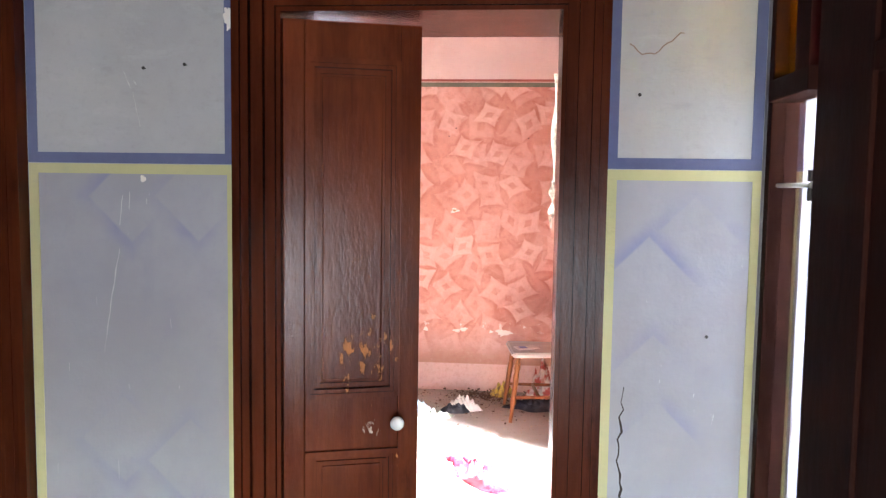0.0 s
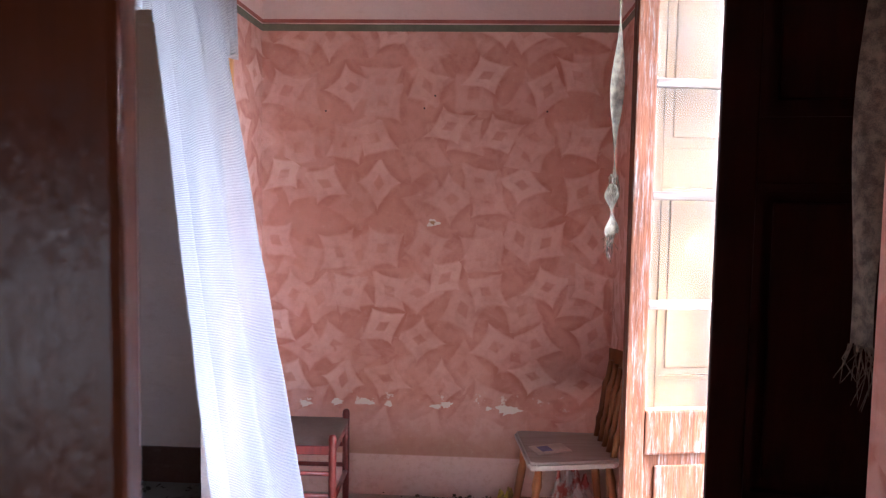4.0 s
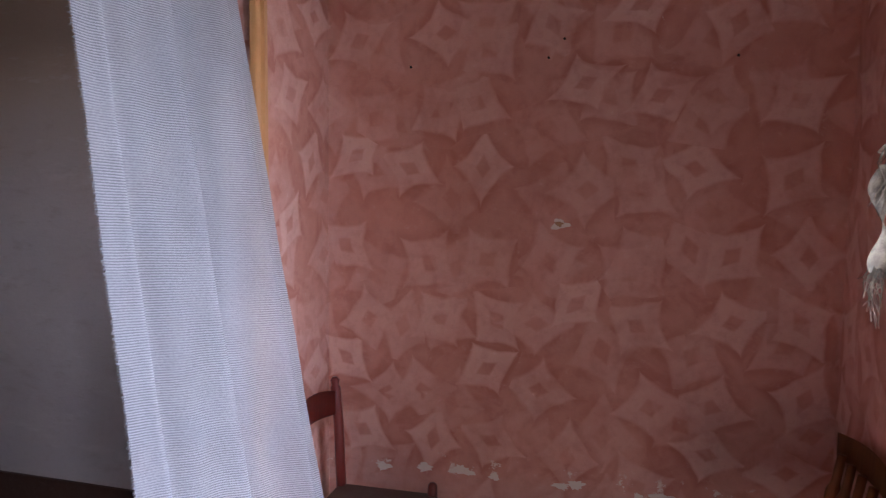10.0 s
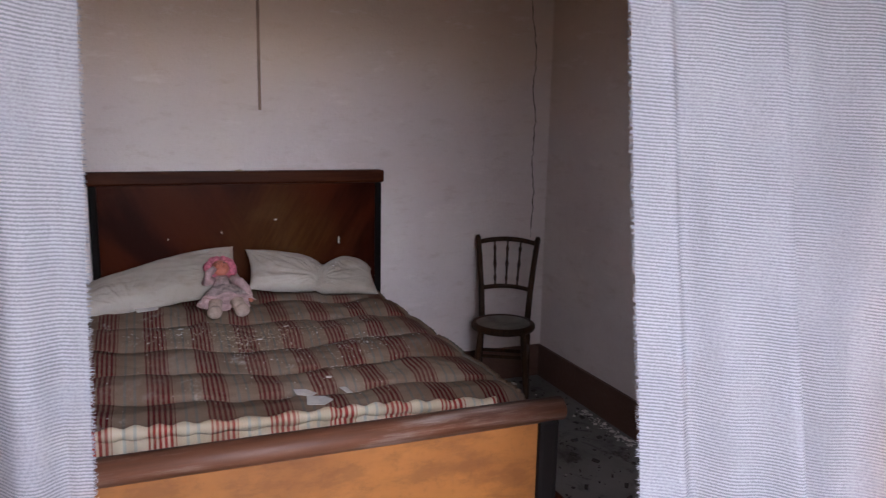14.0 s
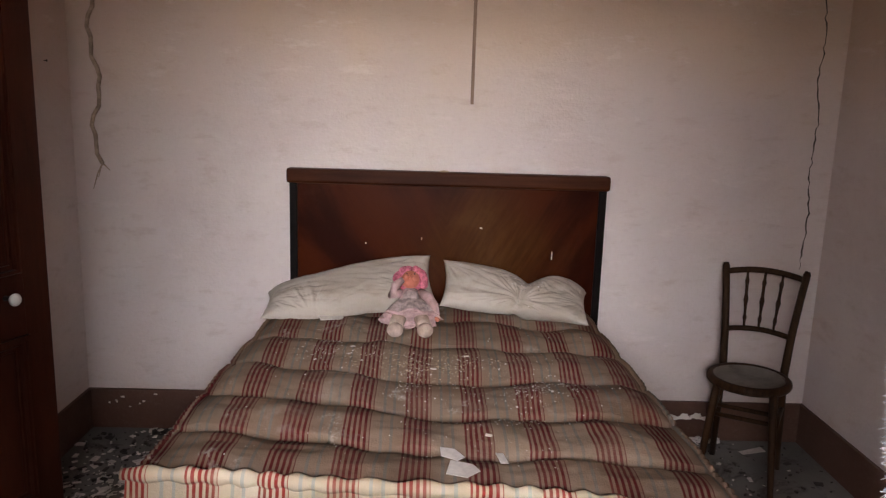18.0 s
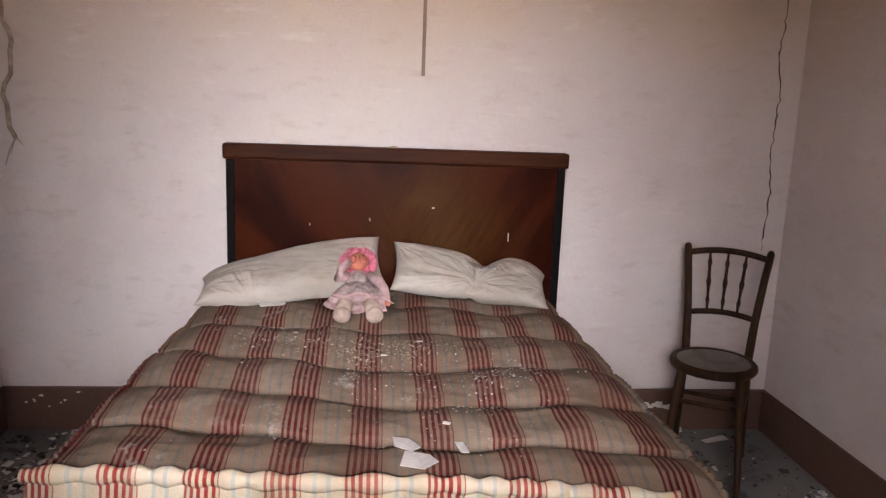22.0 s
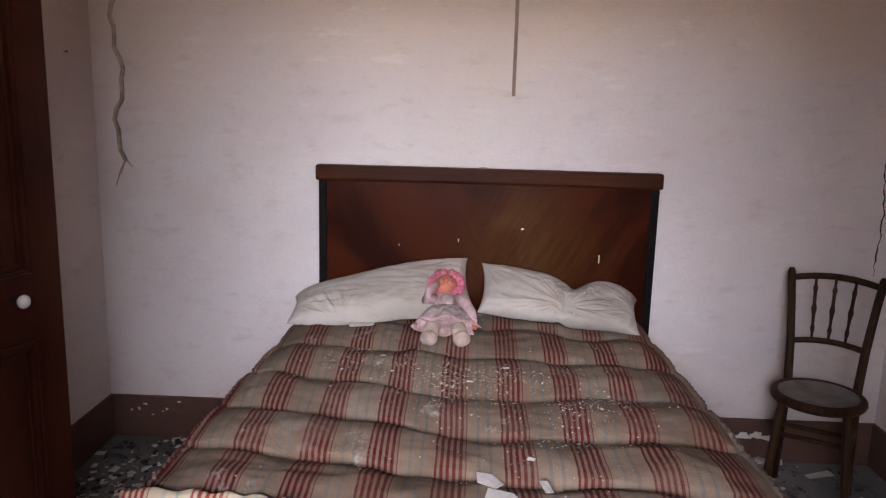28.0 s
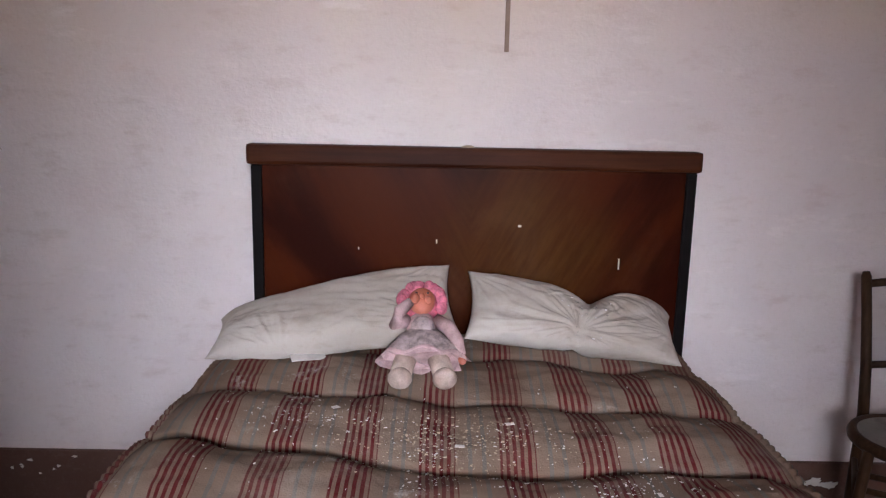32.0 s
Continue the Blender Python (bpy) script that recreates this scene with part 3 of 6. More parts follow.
def turned(p0, p1, profile, seg=12):
    """A lathe-turned bar: profile rows are (share of the length, radius)."""
    a, b = Vector(p0), Vector(p1)
    return tube([a.lerp(b, s) for s, _ in profile], [r for _, r in profile], seg)


def sheet(nu, nv, f, bm=None, thick=None):
    """A grid of points f(u, v), u and v from 0 to 1."""
    bm = bm or bmesh.new()
    g = [[bm.verts.new(f(i / nu, j / nv)) for j in range(nv + 1)] for i in range(nu + 1)]
    for i in range(nu):
        for j in range(nv):
            bm.faces.new((g[i][j], g[i + 1][j], g[i + 1][j + 1], g[i][j + 1]))
    return bm


def blob(rx, ry, rz, c=(0, 0, 0), seg=16, rings=10, power=1.0, bm=None, mi=0, wob=0.0, seed=0.0):
    bm = bm or bmesh.new()
    rows = []
    sg = lambda v: math.copysign(abs(v) ** power, v)
    for i in range(rings + 1):
        th = math.pi * i / rings
        row = []
        for k in range(seg):
            ph = math.tau * k / seg
            p = Vector((rx * sg(math.sin(th)) * sg(math.cos(ph)), ry * sg(math.sin(th)) * sg(math.sin(ph)), rz * sg(math.cos(th))))
            if wob:
                p *= 1 + wob * noise.noise(p * 14 + Vector((seed, seed, 0)))
            row.append(bm.verts.new(p + Vector(c)))
        rows.append(row)
    for A, B in zip(rows, rows[1:]):
        for k in range(seg):
            f = bm.faces.new((A[k], A[(k + 1) % seg], B[(k + 1) % seg], B[k]))
            f.material_index = mi
            f.smooth = True
    bmesh.ops.remove_doubles(bm, verts=bm.verts, dist=1e-6)
    return bm


def setting(name, bm, material, label, category="wall", m=None):
    return tagged(part(name, bm, material, None, "", m), label, category, "", "structure")


# ---- the shell: hall, pink room, alcove ----
HALL_Y, ROOM_Y, PINK_Y, ALC_Y = 1.96, 2.33, 5.575, 5.64
WEST_X, EAST_X, BED_X, TOP = -1.24, 0.49, -3.87, 2.82
D1, D2, D3 = (-0.64, 0.165), (-2.26, -1.49), (-3.15, -2.43)
DOOR_H, ALC_S = 2.03, 2.365


def wall_run(x0, x1, y0, y1, z0, z1, holes, bm=None):
    """A wall along x with door openings (x0, x1, head)."""
    bm = bm or bmesh.new()
    x = x0
    for a, b, h in sorted(holes):
        if b <= x0 or a >= x1:
            continue
        if a > x:
            box(x, a, y0, y1, z0, z1, bm=bm)
        if h < z1:
            box(a, b, y0, y1, max(h, z0), z1, bm=bm)
        x = b
    if x < x1:
        box(x, x1, y0, y1, z0, z1, bm=bm)
    return bm


HOLES = [(*D1, DOOR_H), (*D2, DOOR_H), (*D3, DOOR_H)]
setting("wall_hall_lower", wall_run(-4.3, 0.69, HALL_Y, 2.14, 0, 1.575, HOLES), HALL_LOW, "lilac limewashed hall wall with faded blue stencils")
setting("wall_hall_upper", wall_run(-4.3, 0.69, HALL_Y, 2.14, 1.575, TOP, HOLES), HALL_UP, "grey limewashed upper hall wall above painted lines")
setting("wall_pink_south", wall_run(WEST_X, EAST_X, 2.14, ROOM_Y, 0, 2.33, [(D1[0], 0.215, DOOR_H)]), PINK, "salmon plaster wall around the hall doorway")
setting("wall_pink_south_frieze", box(WEST_X, EAST_X, 2.14, ROOM_Y, 2.33, TOP), FRIEZE, "pale pink frieze above the doorway")
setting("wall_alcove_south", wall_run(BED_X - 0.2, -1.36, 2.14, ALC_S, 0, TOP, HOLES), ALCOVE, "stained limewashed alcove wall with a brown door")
setting("wall_pink_north", box(WEST_X - 0.06, EAST_X, PINK_Y, 5.86, 0, 2.33), PINK, "salmon wall stamped all over with pale star shapes")
setting("wall_pink_north_frieze", box(WEST_X - 0.06, EAST_X, PINK_Y, 5.86, 2.33, TOP), FRIEZE, "pale pink frieze with flaking plaster patches")
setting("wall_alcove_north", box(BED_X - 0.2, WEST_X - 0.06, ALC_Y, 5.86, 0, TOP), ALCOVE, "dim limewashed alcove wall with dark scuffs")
setting("wall_bed", box(BED_X - 0.2, BED_X, ROOM_Y, ALC_Y, 0, TOP), ALCOVE, "white limewashed wall behind the bed, tan stain and warm light painted above")
# partition with the wide curtained opening
OP0, OP1, OPH = 2.72, 5.06, 2.36
bm = box(WEST_X - 0.06, WEST_X, ROOM_Y, OP0, 0, 2.33)
box(WEST_X - 0.06, WEST_X, OP1, PINK_Y, 0, 2.33, bm=bm)
setting("wall_pink_west", bm, PINK, "salmon stamped wall beside the curtained opening")
bm = box(WEST_X - 0.06, WEST_X, ROOM_Y, OP0, 2.33, TOP)
box(WEST_X - 0.06, WEST_X, OP1, PINK_Y, 2.33, TOP, bm=bm)
box(WEST_X - 0.06, WEST_X, OP0, OP1, OPH, TOP, bm=bm)
setting("wall_pink_west_frieze", bm, FRIEZE, "pale pink frieze above the curtained opening")
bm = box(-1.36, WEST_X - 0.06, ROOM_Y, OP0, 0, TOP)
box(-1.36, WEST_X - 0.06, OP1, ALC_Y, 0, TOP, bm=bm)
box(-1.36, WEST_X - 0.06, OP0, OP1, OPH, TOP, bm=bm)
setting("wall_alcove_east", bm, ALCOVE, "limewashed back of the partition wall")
# east wall with the splayed reveal of the balcony window
W0, W1, WIN_H = 3.27, 4.40, 2.38
for z0, z1, mat, tag in ((0, 2.33, PINK, "wall_pink_east"), (2.33, TOP, FRIEZE, "wall_pink_east_frieze")):
    bm = prism([(EAST_X, 2.14), (0.80, 2.14), (0.80, W0), (0.74, W0), (EAST_X, 3.09)], z0, z1)
    prism([(EAST_X, 4.475), (0.74, 4.487), (0.745, W1), (0.80, W1), (0.80, 5.86), (EAST_X, 5.86)], z0, z1, bm)
    if z1 > WIN_H:
        prism([(EAST_X, 3.09), (0.74, W0), (0.80, W0), (0.80, W1), (0.745, W1), (0.74, 4.487), (EAST_X, 4.475)], WIN_H, z1, bm)
    setting(tag, bm, mat, "salmon stamped wall around the balcony window" if z0 == 0 else "pale pink frieze over the balcony window")
bm = box(0.80, 1.12, 2.14, W0, 0, TOP)
box(0.80, 1.12, W1, 5.86, 0, TOP, bm=bm)
box(0.80, 1.12, W0, W1, WIN_H, TOP, bm=bm)
setting("wall_east_outer", bm, WHITEWASH, "whitewashed outer reveal of the balcony window")
# hall: east wall with the coloured-glass balcony door, and plain walls that close it
bm = box(0.69, 1.12, 1.94, 2.14, 0, TOP)
box(0.69, 1.12, -2.6, -1.25, 0, TOP, bm=bm)
box(0.69, 1.12, -1.25, 0.72, 0, TOP, bm=bm)
box(0.69, 1.12, 0.72, 1.94, 2.55, TOP, bm=bm)
setting("wall_hall_east", bm, HALL_LOW, "lilac hall wall with a balcony door")
# opening is added out of view, cut low to shape the door's sheen
bm = wall_run(-4.3, 0.69, -2.6, -2.4, 0, TOP, [(-0.35, 0.55, 1.25)])
setting("wall_hall_south", bm, HALL_UP, "plain grey hall wall with an added low opening for light")
setting("wall_hall_west", box(-4.5, -4.3, -2.6, 2.14, 0, TOP), HALL_UP, "plain grey hall wall")
# added slab, never in view: stops direct sun entering the hall
bm = box(1.12, 3.3, -1.6, 2.28, 3.6, 3.7)
box(1.12, 1.3, -1.6, 2.18, 2.9, 3.6, bm=bm)
setting("hall_sun_blocker", bm, WHITEWASH, "added unseen slab that keeps sun off the hall door", "canopy")
# slab added to cut light bounced up from the ground outside
setting("ground_light_blocker", box(1.12, 2.4, -1.6, 2.18, -0.15, -0.01), WHITEWASH, "added slab outside the hall that blocks light from the ground", "balcony")
# made-up wall that shields the hall from the wide window_daylight lamp
setting("hall_lamp_screen", box(2.4, 2.5, -1.6, 2.12, -0.15, 3.6), WHITEWASH, "added unseen wall that keeps the window lamp off the hall", "wall")
# invented roof outside the south opening; blocks the sun and most sky
setting("south_sun_blocker", box(-1.6, 1.9, -5.4, -2.6, 2.2, 2.32), WHITEWASH, "added unseen slab that keeps sun out of the south opening", "canopy")
setting("floor_hall", box(-4.5, 1.12, -2.6, 2.14, -0.15, 0), FLOOR, "dusty pale hall floor", "floor")
setting("floor_pink", box(-1.36, 1.12, 2.14, 5.86, -0.15, 0), FLOOR, "pale floor under dust and plaster crumbs", "floor")
setting("floor_alcove", box(BED_X - 0.2, -1.36, 2.14, 5.86, -0.15, 0), FLOOR_DARK, "dark dirty alcove floor", "floor")
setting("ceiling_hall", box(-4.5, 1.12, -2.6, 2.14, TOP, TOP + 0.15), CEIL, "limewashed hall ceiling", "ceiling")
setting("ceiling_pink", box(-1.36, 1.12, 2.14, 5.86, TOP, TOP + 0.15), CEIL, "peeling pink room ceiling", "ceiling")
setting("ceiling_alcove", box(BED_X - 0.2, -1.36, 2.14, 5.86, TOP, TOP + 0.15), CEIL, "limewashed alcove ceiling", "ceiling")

# painted lines under the frieze: brick red over dull green
for nm, mat, z0, z1 in (("painted_line_red", RED_LINE, 2.335, 2.352), ("painted_line_green", GREEN_LINE, 2.296, 2.328)):
    bm = box(WEST_X, EAST_X, PINK_Y - 0.003, PINK_Y, z0, z1)
    box(WEST_X, WEST_X + 0.003, OP1, PINK_Y - 0.003, z0, z1, bm=bm)
    box(EAST_X - 0.003, EAST_X, 4.47, PINK_Y - 0.003, z0, z1, bm=bm)
    setting(nm, bm, mat, "hand-painted border line below the frieze", "trim")

# hall wall lines: blue frames above, yellow frames below
for a, b in ((-1.375, -0.76), (0.28, 0.688)):
    bm = box(a, b, HALL_Y - 0.003, HALL_Y, 1.592, 1.622)
    box(a, a + 0.028, HALL_Y - 0.003, HALL_Y, 1.622, TOP, bm=bm)
    if b:
        box(b - 0.028, b, HALL_Y - 0.003, HALL_Y, 1.622, TOP, bm=bm)
    setting("painted_line_blue", bm, BLUE, "dark blue painted border line", "trim")
    bm = box(a, b, HALL_Y - 0.003, HALL_Y, 1.562, 1.590)
    box(a, a + 0.028, HALL_Y - 0.003, HALL_Y, 0.0, 1.562, bm=bm)
    if b:
        box(b - 0.022, b, HALL_Y - 0.003, HALL_Y, 0.0, 1.562, bm=bm)
    setting("painted_line_yellow", bm, YELLOW, "yellow painted border line", "trim")
# skirting of the alcove
bm = box(BED_X, BED_X + 0.015, ROOM_Y, ALC_Y, 0, 0.185)
box(BED_X + 0.015, D3[0] - 0.08, ALC_S, ALC_S + 0.015, 0, 0.185, bm=bm)
box(D3[1] + 0.08, D2[0], ALC_S, ALC_S + 0.015, 0, 0.185, bm=bm)
box(BED_X + 0.015, -1.36, ALC_Y - 0.015, ALC_Y, 0, 0.185, bm=bm)
setting("baseboard_alcove", bm, SKIRT, "brown painted skirting, scuffed and dusty", "baseboard")

# ochre post of the curtained opening
bm = box(WEST_X - 0.012, WEST_X + 0.012, OP1 - 0.02, OP1 + 0.045, 0, OPH + 0.04, 0.004)
box(WEST_X + 0.012, WEST_X + 0.026, OP1 + 0.005, OP1 + 0.022, 0, OPH + 0.04, bm=bm)
setting("trim_opening", bm, ORANGE_TRIM, "ochre painted wooden trim of the opening", "trim")


# ---- doors ----
def door_leaf(name, w, h, m, mat, label, panels, t=0.038, knob_z=0.835, knob_in=0.07, knob=True, face=-1):
    """A panelled leaf: hinge at x 0, free edge at x w, shown face towards -y."""
    d = tagged(thing(name, m, label, "door"), kind="structure")
    s = 0.062 if w < 0.5 else 0.10
    part("stile", box(0, s, 0, t, 0.01, h, 0.004), mat, d)
    part("stile", box(w - s, w, 0, t, 0.01, h, 0.004), mat, d)
    zs = [0.01] + [z for p in panels for z in p] + [h]
    for z0, z1 in zip(zs[0::2], zs[1::2]):
        part("rail", box(s, w - s, 0, t, z0, z1, 0.003), mat, d)
    for z0, z1 in panels:
        p = part("panel", box(s, w - s, t * 0.35, t * 0.65, z0, z1), mat, d)
        x0, x1 = s, w - s
        for o, a, dy in ((0.0, 0.015, -0.013), (0.015, 0.011, -0.006), (0.034, 0.009, 0.004)):
            bm = bmesh.new()
            for sx0, sx1, sz0, sz1 in ((x0 + o, x0 + o + a, z0 + o, z1 - o), (x1 - o - a, x1 - o, z0 + o, z1 - o),
                                       (x0 + o + a, x1 - o - a, z0 + o, z0 + o + a), (x0 + o + a, x1 - o - a, z1 - o - a, z1 - o)):
                box(sx0, sx1, dy, t - dy, sz0, sz1, bm=bm)
            part("moulding", bm, mat, p)
        if z1 - z0 > 0.3:
            part("raised_field", box(x0 + 0.05, x1 - 0.05, t * 0.22, t * 0.78, z0 + 0.05, z1 - 0.05, 0.004), mat, p)
    if knob:
        for sy in (-1, 1):
            bm = blob(0.021, 0.016, 0.021, (w - knob_in, -0.042 if sy < 0 else t + 0.042, knob_z), 14, 8)
            k = part("knob", bm, PORCELAIN, d, "white porcelain knob", smooth=True)
            y0, y1 = (-0.03, 0.0) if sy < 0 else (t, t + 0.03)
            part("knob_stem", tube([(w - knob_in, y0, knob_z), (w - knob_in, y1, knob_z)], [0.007, 0.009], 10), IRON, k)
    return d


def casing(name, x0, x1, h, y, side, mat, label, w=0.112, splay=0.0, back=2.33):
    """Stepped moulding round a doorway on the wall face y; side -1 faces the hall."""
    d = tagged(thing(name, pose(0, 0, 0), label, "door frame"), kind="structure")
    k = w / 0.112
    steps = ((0.0, 0.022 * k, 0.014), (0.022 * k, 0.031 * k, 0.004), (0.031 * k, 0.060 * k, 0.026), (0.060 * k, 0.069 * k, 0.012), (0.069 * k, 0.090 * k, 0.036), (0.090 * k, w, 0.048))
    for nm, sx in (("post", -1), ("post", 1)):
        base = x0 if sx < 0 else x1
        bm = bmesh.new()
        for a, b, dep in steps:
            xa, xb = sorted((base + sx * a, base + sx * b))
            ya, yb = sorted((y, y + side * dep))
            box(xa, xb, ya, yb, 0, h + a, bm=bm)
        part(nm, bm, mat, d)
    bm = bmesh.new()
    for a, b, dep in steps:
        ya, yb = sorted((y, y + side * dep))
        box(x0 - b, x1 + b, ya, yb, h + a, h + b, bm=bm)
    part("head", bm, mat, d)
    bm = box(x0, x0 + 0.012, HALL_Y, back, 0, h - 0.012)
    box(x1 - 0.012, x1, HALL_Y, 2.14 if splay else back, 0, h - 0.012, bm=bm)
    if splay:
        box(x1 + splay - 0.012, x1 + splay, 2.14, back, 0, h - 0.012, bm=bm)
    box(x0, x1 + splay, HALL_Y, back, h - 0.012, h, bm=bm)
    part("jamb_lining", bm, mat, d)
    return d


casing("door_frame_1", *D1, DOOR_H, HALL_Y, -1, CASING, "brown painted moulded door casing, chipped", splay=0.05)
casing("door_frame_2", *D2, DOOR_H, HALL_Y, -1, CASING, "brown painted moulded door casing")
casing("door_frame_3", *D3, DOOR_H, ALC_S, 1, DOOR_DARK, "dark brown moulded door casing in the alcove", 0.08, back=ALC_S)
LP = [(0.12, 0.75), (0.91, 1.90)]
door_leaf("door_1", 0.40, 2.005, pose(-0.628, 1.985, 0, 0, 0, 17), DOOR, "half-open narrow brown door leaf, paint flaking to orange", LP)
door_leaf("door_2", 0.385, 2.005, pose(0.208, 2.345, 0, 0, 0, 36), DOOR, "narrow brown door leaf opened far back into the room", LP, knob=False)
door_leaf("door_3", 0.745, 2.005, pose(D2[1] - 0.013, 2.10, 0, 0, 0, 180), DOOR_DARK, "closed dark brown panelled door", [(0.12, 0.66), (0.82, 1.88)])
door_leaf("door_4", 0.68, 2.005, pose(-2.45, 2.39, 0, 0, 0, 161), DOOR_ALCOVE, "dark brown panelled alcove door standing ajar", [(0.13, 0.72), (0.915, 1.88)], knob_z=0.858, knob_in=0.175)


# ---- balcony window: frame, open glazed leaf, shutter behind it, dark closed-shutter leaf ----
fr = tagged(thing("window_frame", pose(0, 0, 0), "weathered wooden frame of the balcony window", "window frame"), kind="structure")
part("post", box(0.745, 0.815, W0, W0 + 0.045, 0, WIN_H, 0.004), SASH, fr)
part("post", box(0.745, 0.815, W1 - 0.045, W1, 0, WIN_H, 0.004), SASH, fr)
part("head", box(0.745, 0.815, W0 + 0.045, W1 - 0.045, WIN_H - 0.05, WIN_H, 0.004), SASH, fr)
part("sill", box(0.72, 1.15, W0, W1, 0.0, 0.035, 0.006), WHITEWASH, fr)

LEAF_A, LEAF_B = (0.322, 4.250), (0.795, 4.347)
LW = math.dist(LEAF_A, LEAF_B)
LANG = math.degrees(math.atan2(LEAF_B[1] - LEAF_A[1], LEAF_B[0] - LEAF_A[0]))


def glazed_leaf(name, m, w, label):
    d = tagged(thing(name, m, label, "window"), kind="structure")
    s, t, top = 0.066, 0.04, 2.335
    part("stile", box(0, s, 0, t, 0.05, top, 0.005), SASH, d)
    part("stile", box(w - s, w, 0, t, 0.05, top, 0.005), SASH, d)
    part("top_rail", box(s, w - s, 0, t, 2.24, top, 0.004), SASH, d)
    part("middle_rail", box(s, w - s, -0.004, t + 0.004, 0.70, 0.845, 0.008), SASH, d, "bleached splitting middle rail")
    part("bottom_rail", box(s, w - s, 0, t, 0.05, 0.19, 0.004), SASH, d)
    p = part("lower_panel", box(s, w - s, 0.014, 0.026, 0.19, 0.70), SASH, d)
    part("raised_field", box(s + 0.04, w - s - 0.04, 0.006, 0.034, 0.23, 0.66, 0.005), SASH, p)
    bars = [1.18, 1.525, 1.875]
    for z in bars:
        part("glazing_bar", box(s, w - s, 0.004, t - 0.004, z - 0.014, z + 0.014, 0.005), SASH_BAR, d)
    edges = [0.845] + [z for b in bars for z in (b - 0.014, b + 0.014)] + [2.24]
    for z0, z1 in zip(edges[0::2], edges[1::2]):
        g = part("pane", box(s, w - s, 0.018, 0.021, z0, z1), GLASS, d)
        g.visible_shadow = False
    return d


glazed_leaf("window_1", pose(*LEAF_A, 0, 0, 0, LANG), LW, "open glazed balcony door leaf with peeling orange paint")


def solid_leaf(name, m, w, h, mat, label, z0=0.06, panels=((0.2, 0.78), (0.92, 1.55), (1.68, 2.2)), t=0.034, hole=None):
    d = tagged(thing(name, m, label, "shutter"), kind="structure")
    s = 0.07
    part("stile", box(0, s, 0, t, z0, h, 0.004), mat, d)
    part("stile", box(w - s, w, 0, t, z0, h, 0.004), mat, d)
    zs = [z0] + [z for p in panels for z in p] + [h]
    for a, b in zip(zs[0::2], zs[1::2]):
        part("rail", box(s, w - s, 0, t, a, b, 0.003), mat, d)
    for a, b in panels:
        bm = bmesh.new()
        if hole and a < hole[1] < b:
            hx, hz, r = hole
            box(s, hx - r, t * .35, t * .65, a, b, bm=bm)
            box(hx + r, w - s, t * .35, t * .65, a, b, bm=bm)
            box(hx - r, hx + r, t * .35, t * .65, a, hz - r, bm=bm)
            box(hx - r, hx + r, t * .35, t * .65, hz + r, b, bm=bm)
        else:
            box(s, w - s, t * .35, t * .65, a, b, bm=bm)
        p = part("panel", bm, mat, d)
        if not (hole and a < hole[1] < b):
            part("raised_field", box(s + 0.035, w - s - 0.035, t * .2, t * .8, a + 0.035, b - 0.035, 0.004), mat, p)
        bm = bmesh.new()
        for q in (box, ):
            q(s, s + 0.014, -0.003, t + 0.003, a, b, bm=bm)
            q(w - s - 0.014, w - s, -0.003, t + 0.003, a, b, bm=bm)
            q(s + 0.014, w - s - 0.014, -0.003, t + 0.003, a, a + 0.014, bm=bm)
            q(s + 0.014, w - s - 0.014, -0.003, t + 0.003, b - 0.014, b, bm=bm)
        part("moulding", bm, mat, p)
    return d


solid_leaf("shutter_1", pose(LEAF_A[0] + 0.045, LEAF_A[1] + 0.11, 0, 0, 0, LANG - 2), LW - 0.03, 2.3, SHUTTER, "bare wooden inner shutter folded behind the glazed leaf")
BA, BB = (0.330, 3.405), (0.775, 3.315)
BANG = math.degrees(math.atan2(BB[1] - BA[1], BB[0] - BA[0]))
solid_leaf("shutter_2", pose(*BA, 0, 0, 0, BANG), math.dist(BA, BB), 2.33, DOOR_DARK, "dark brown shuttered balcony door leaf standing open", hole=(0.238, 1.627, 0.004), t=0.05)


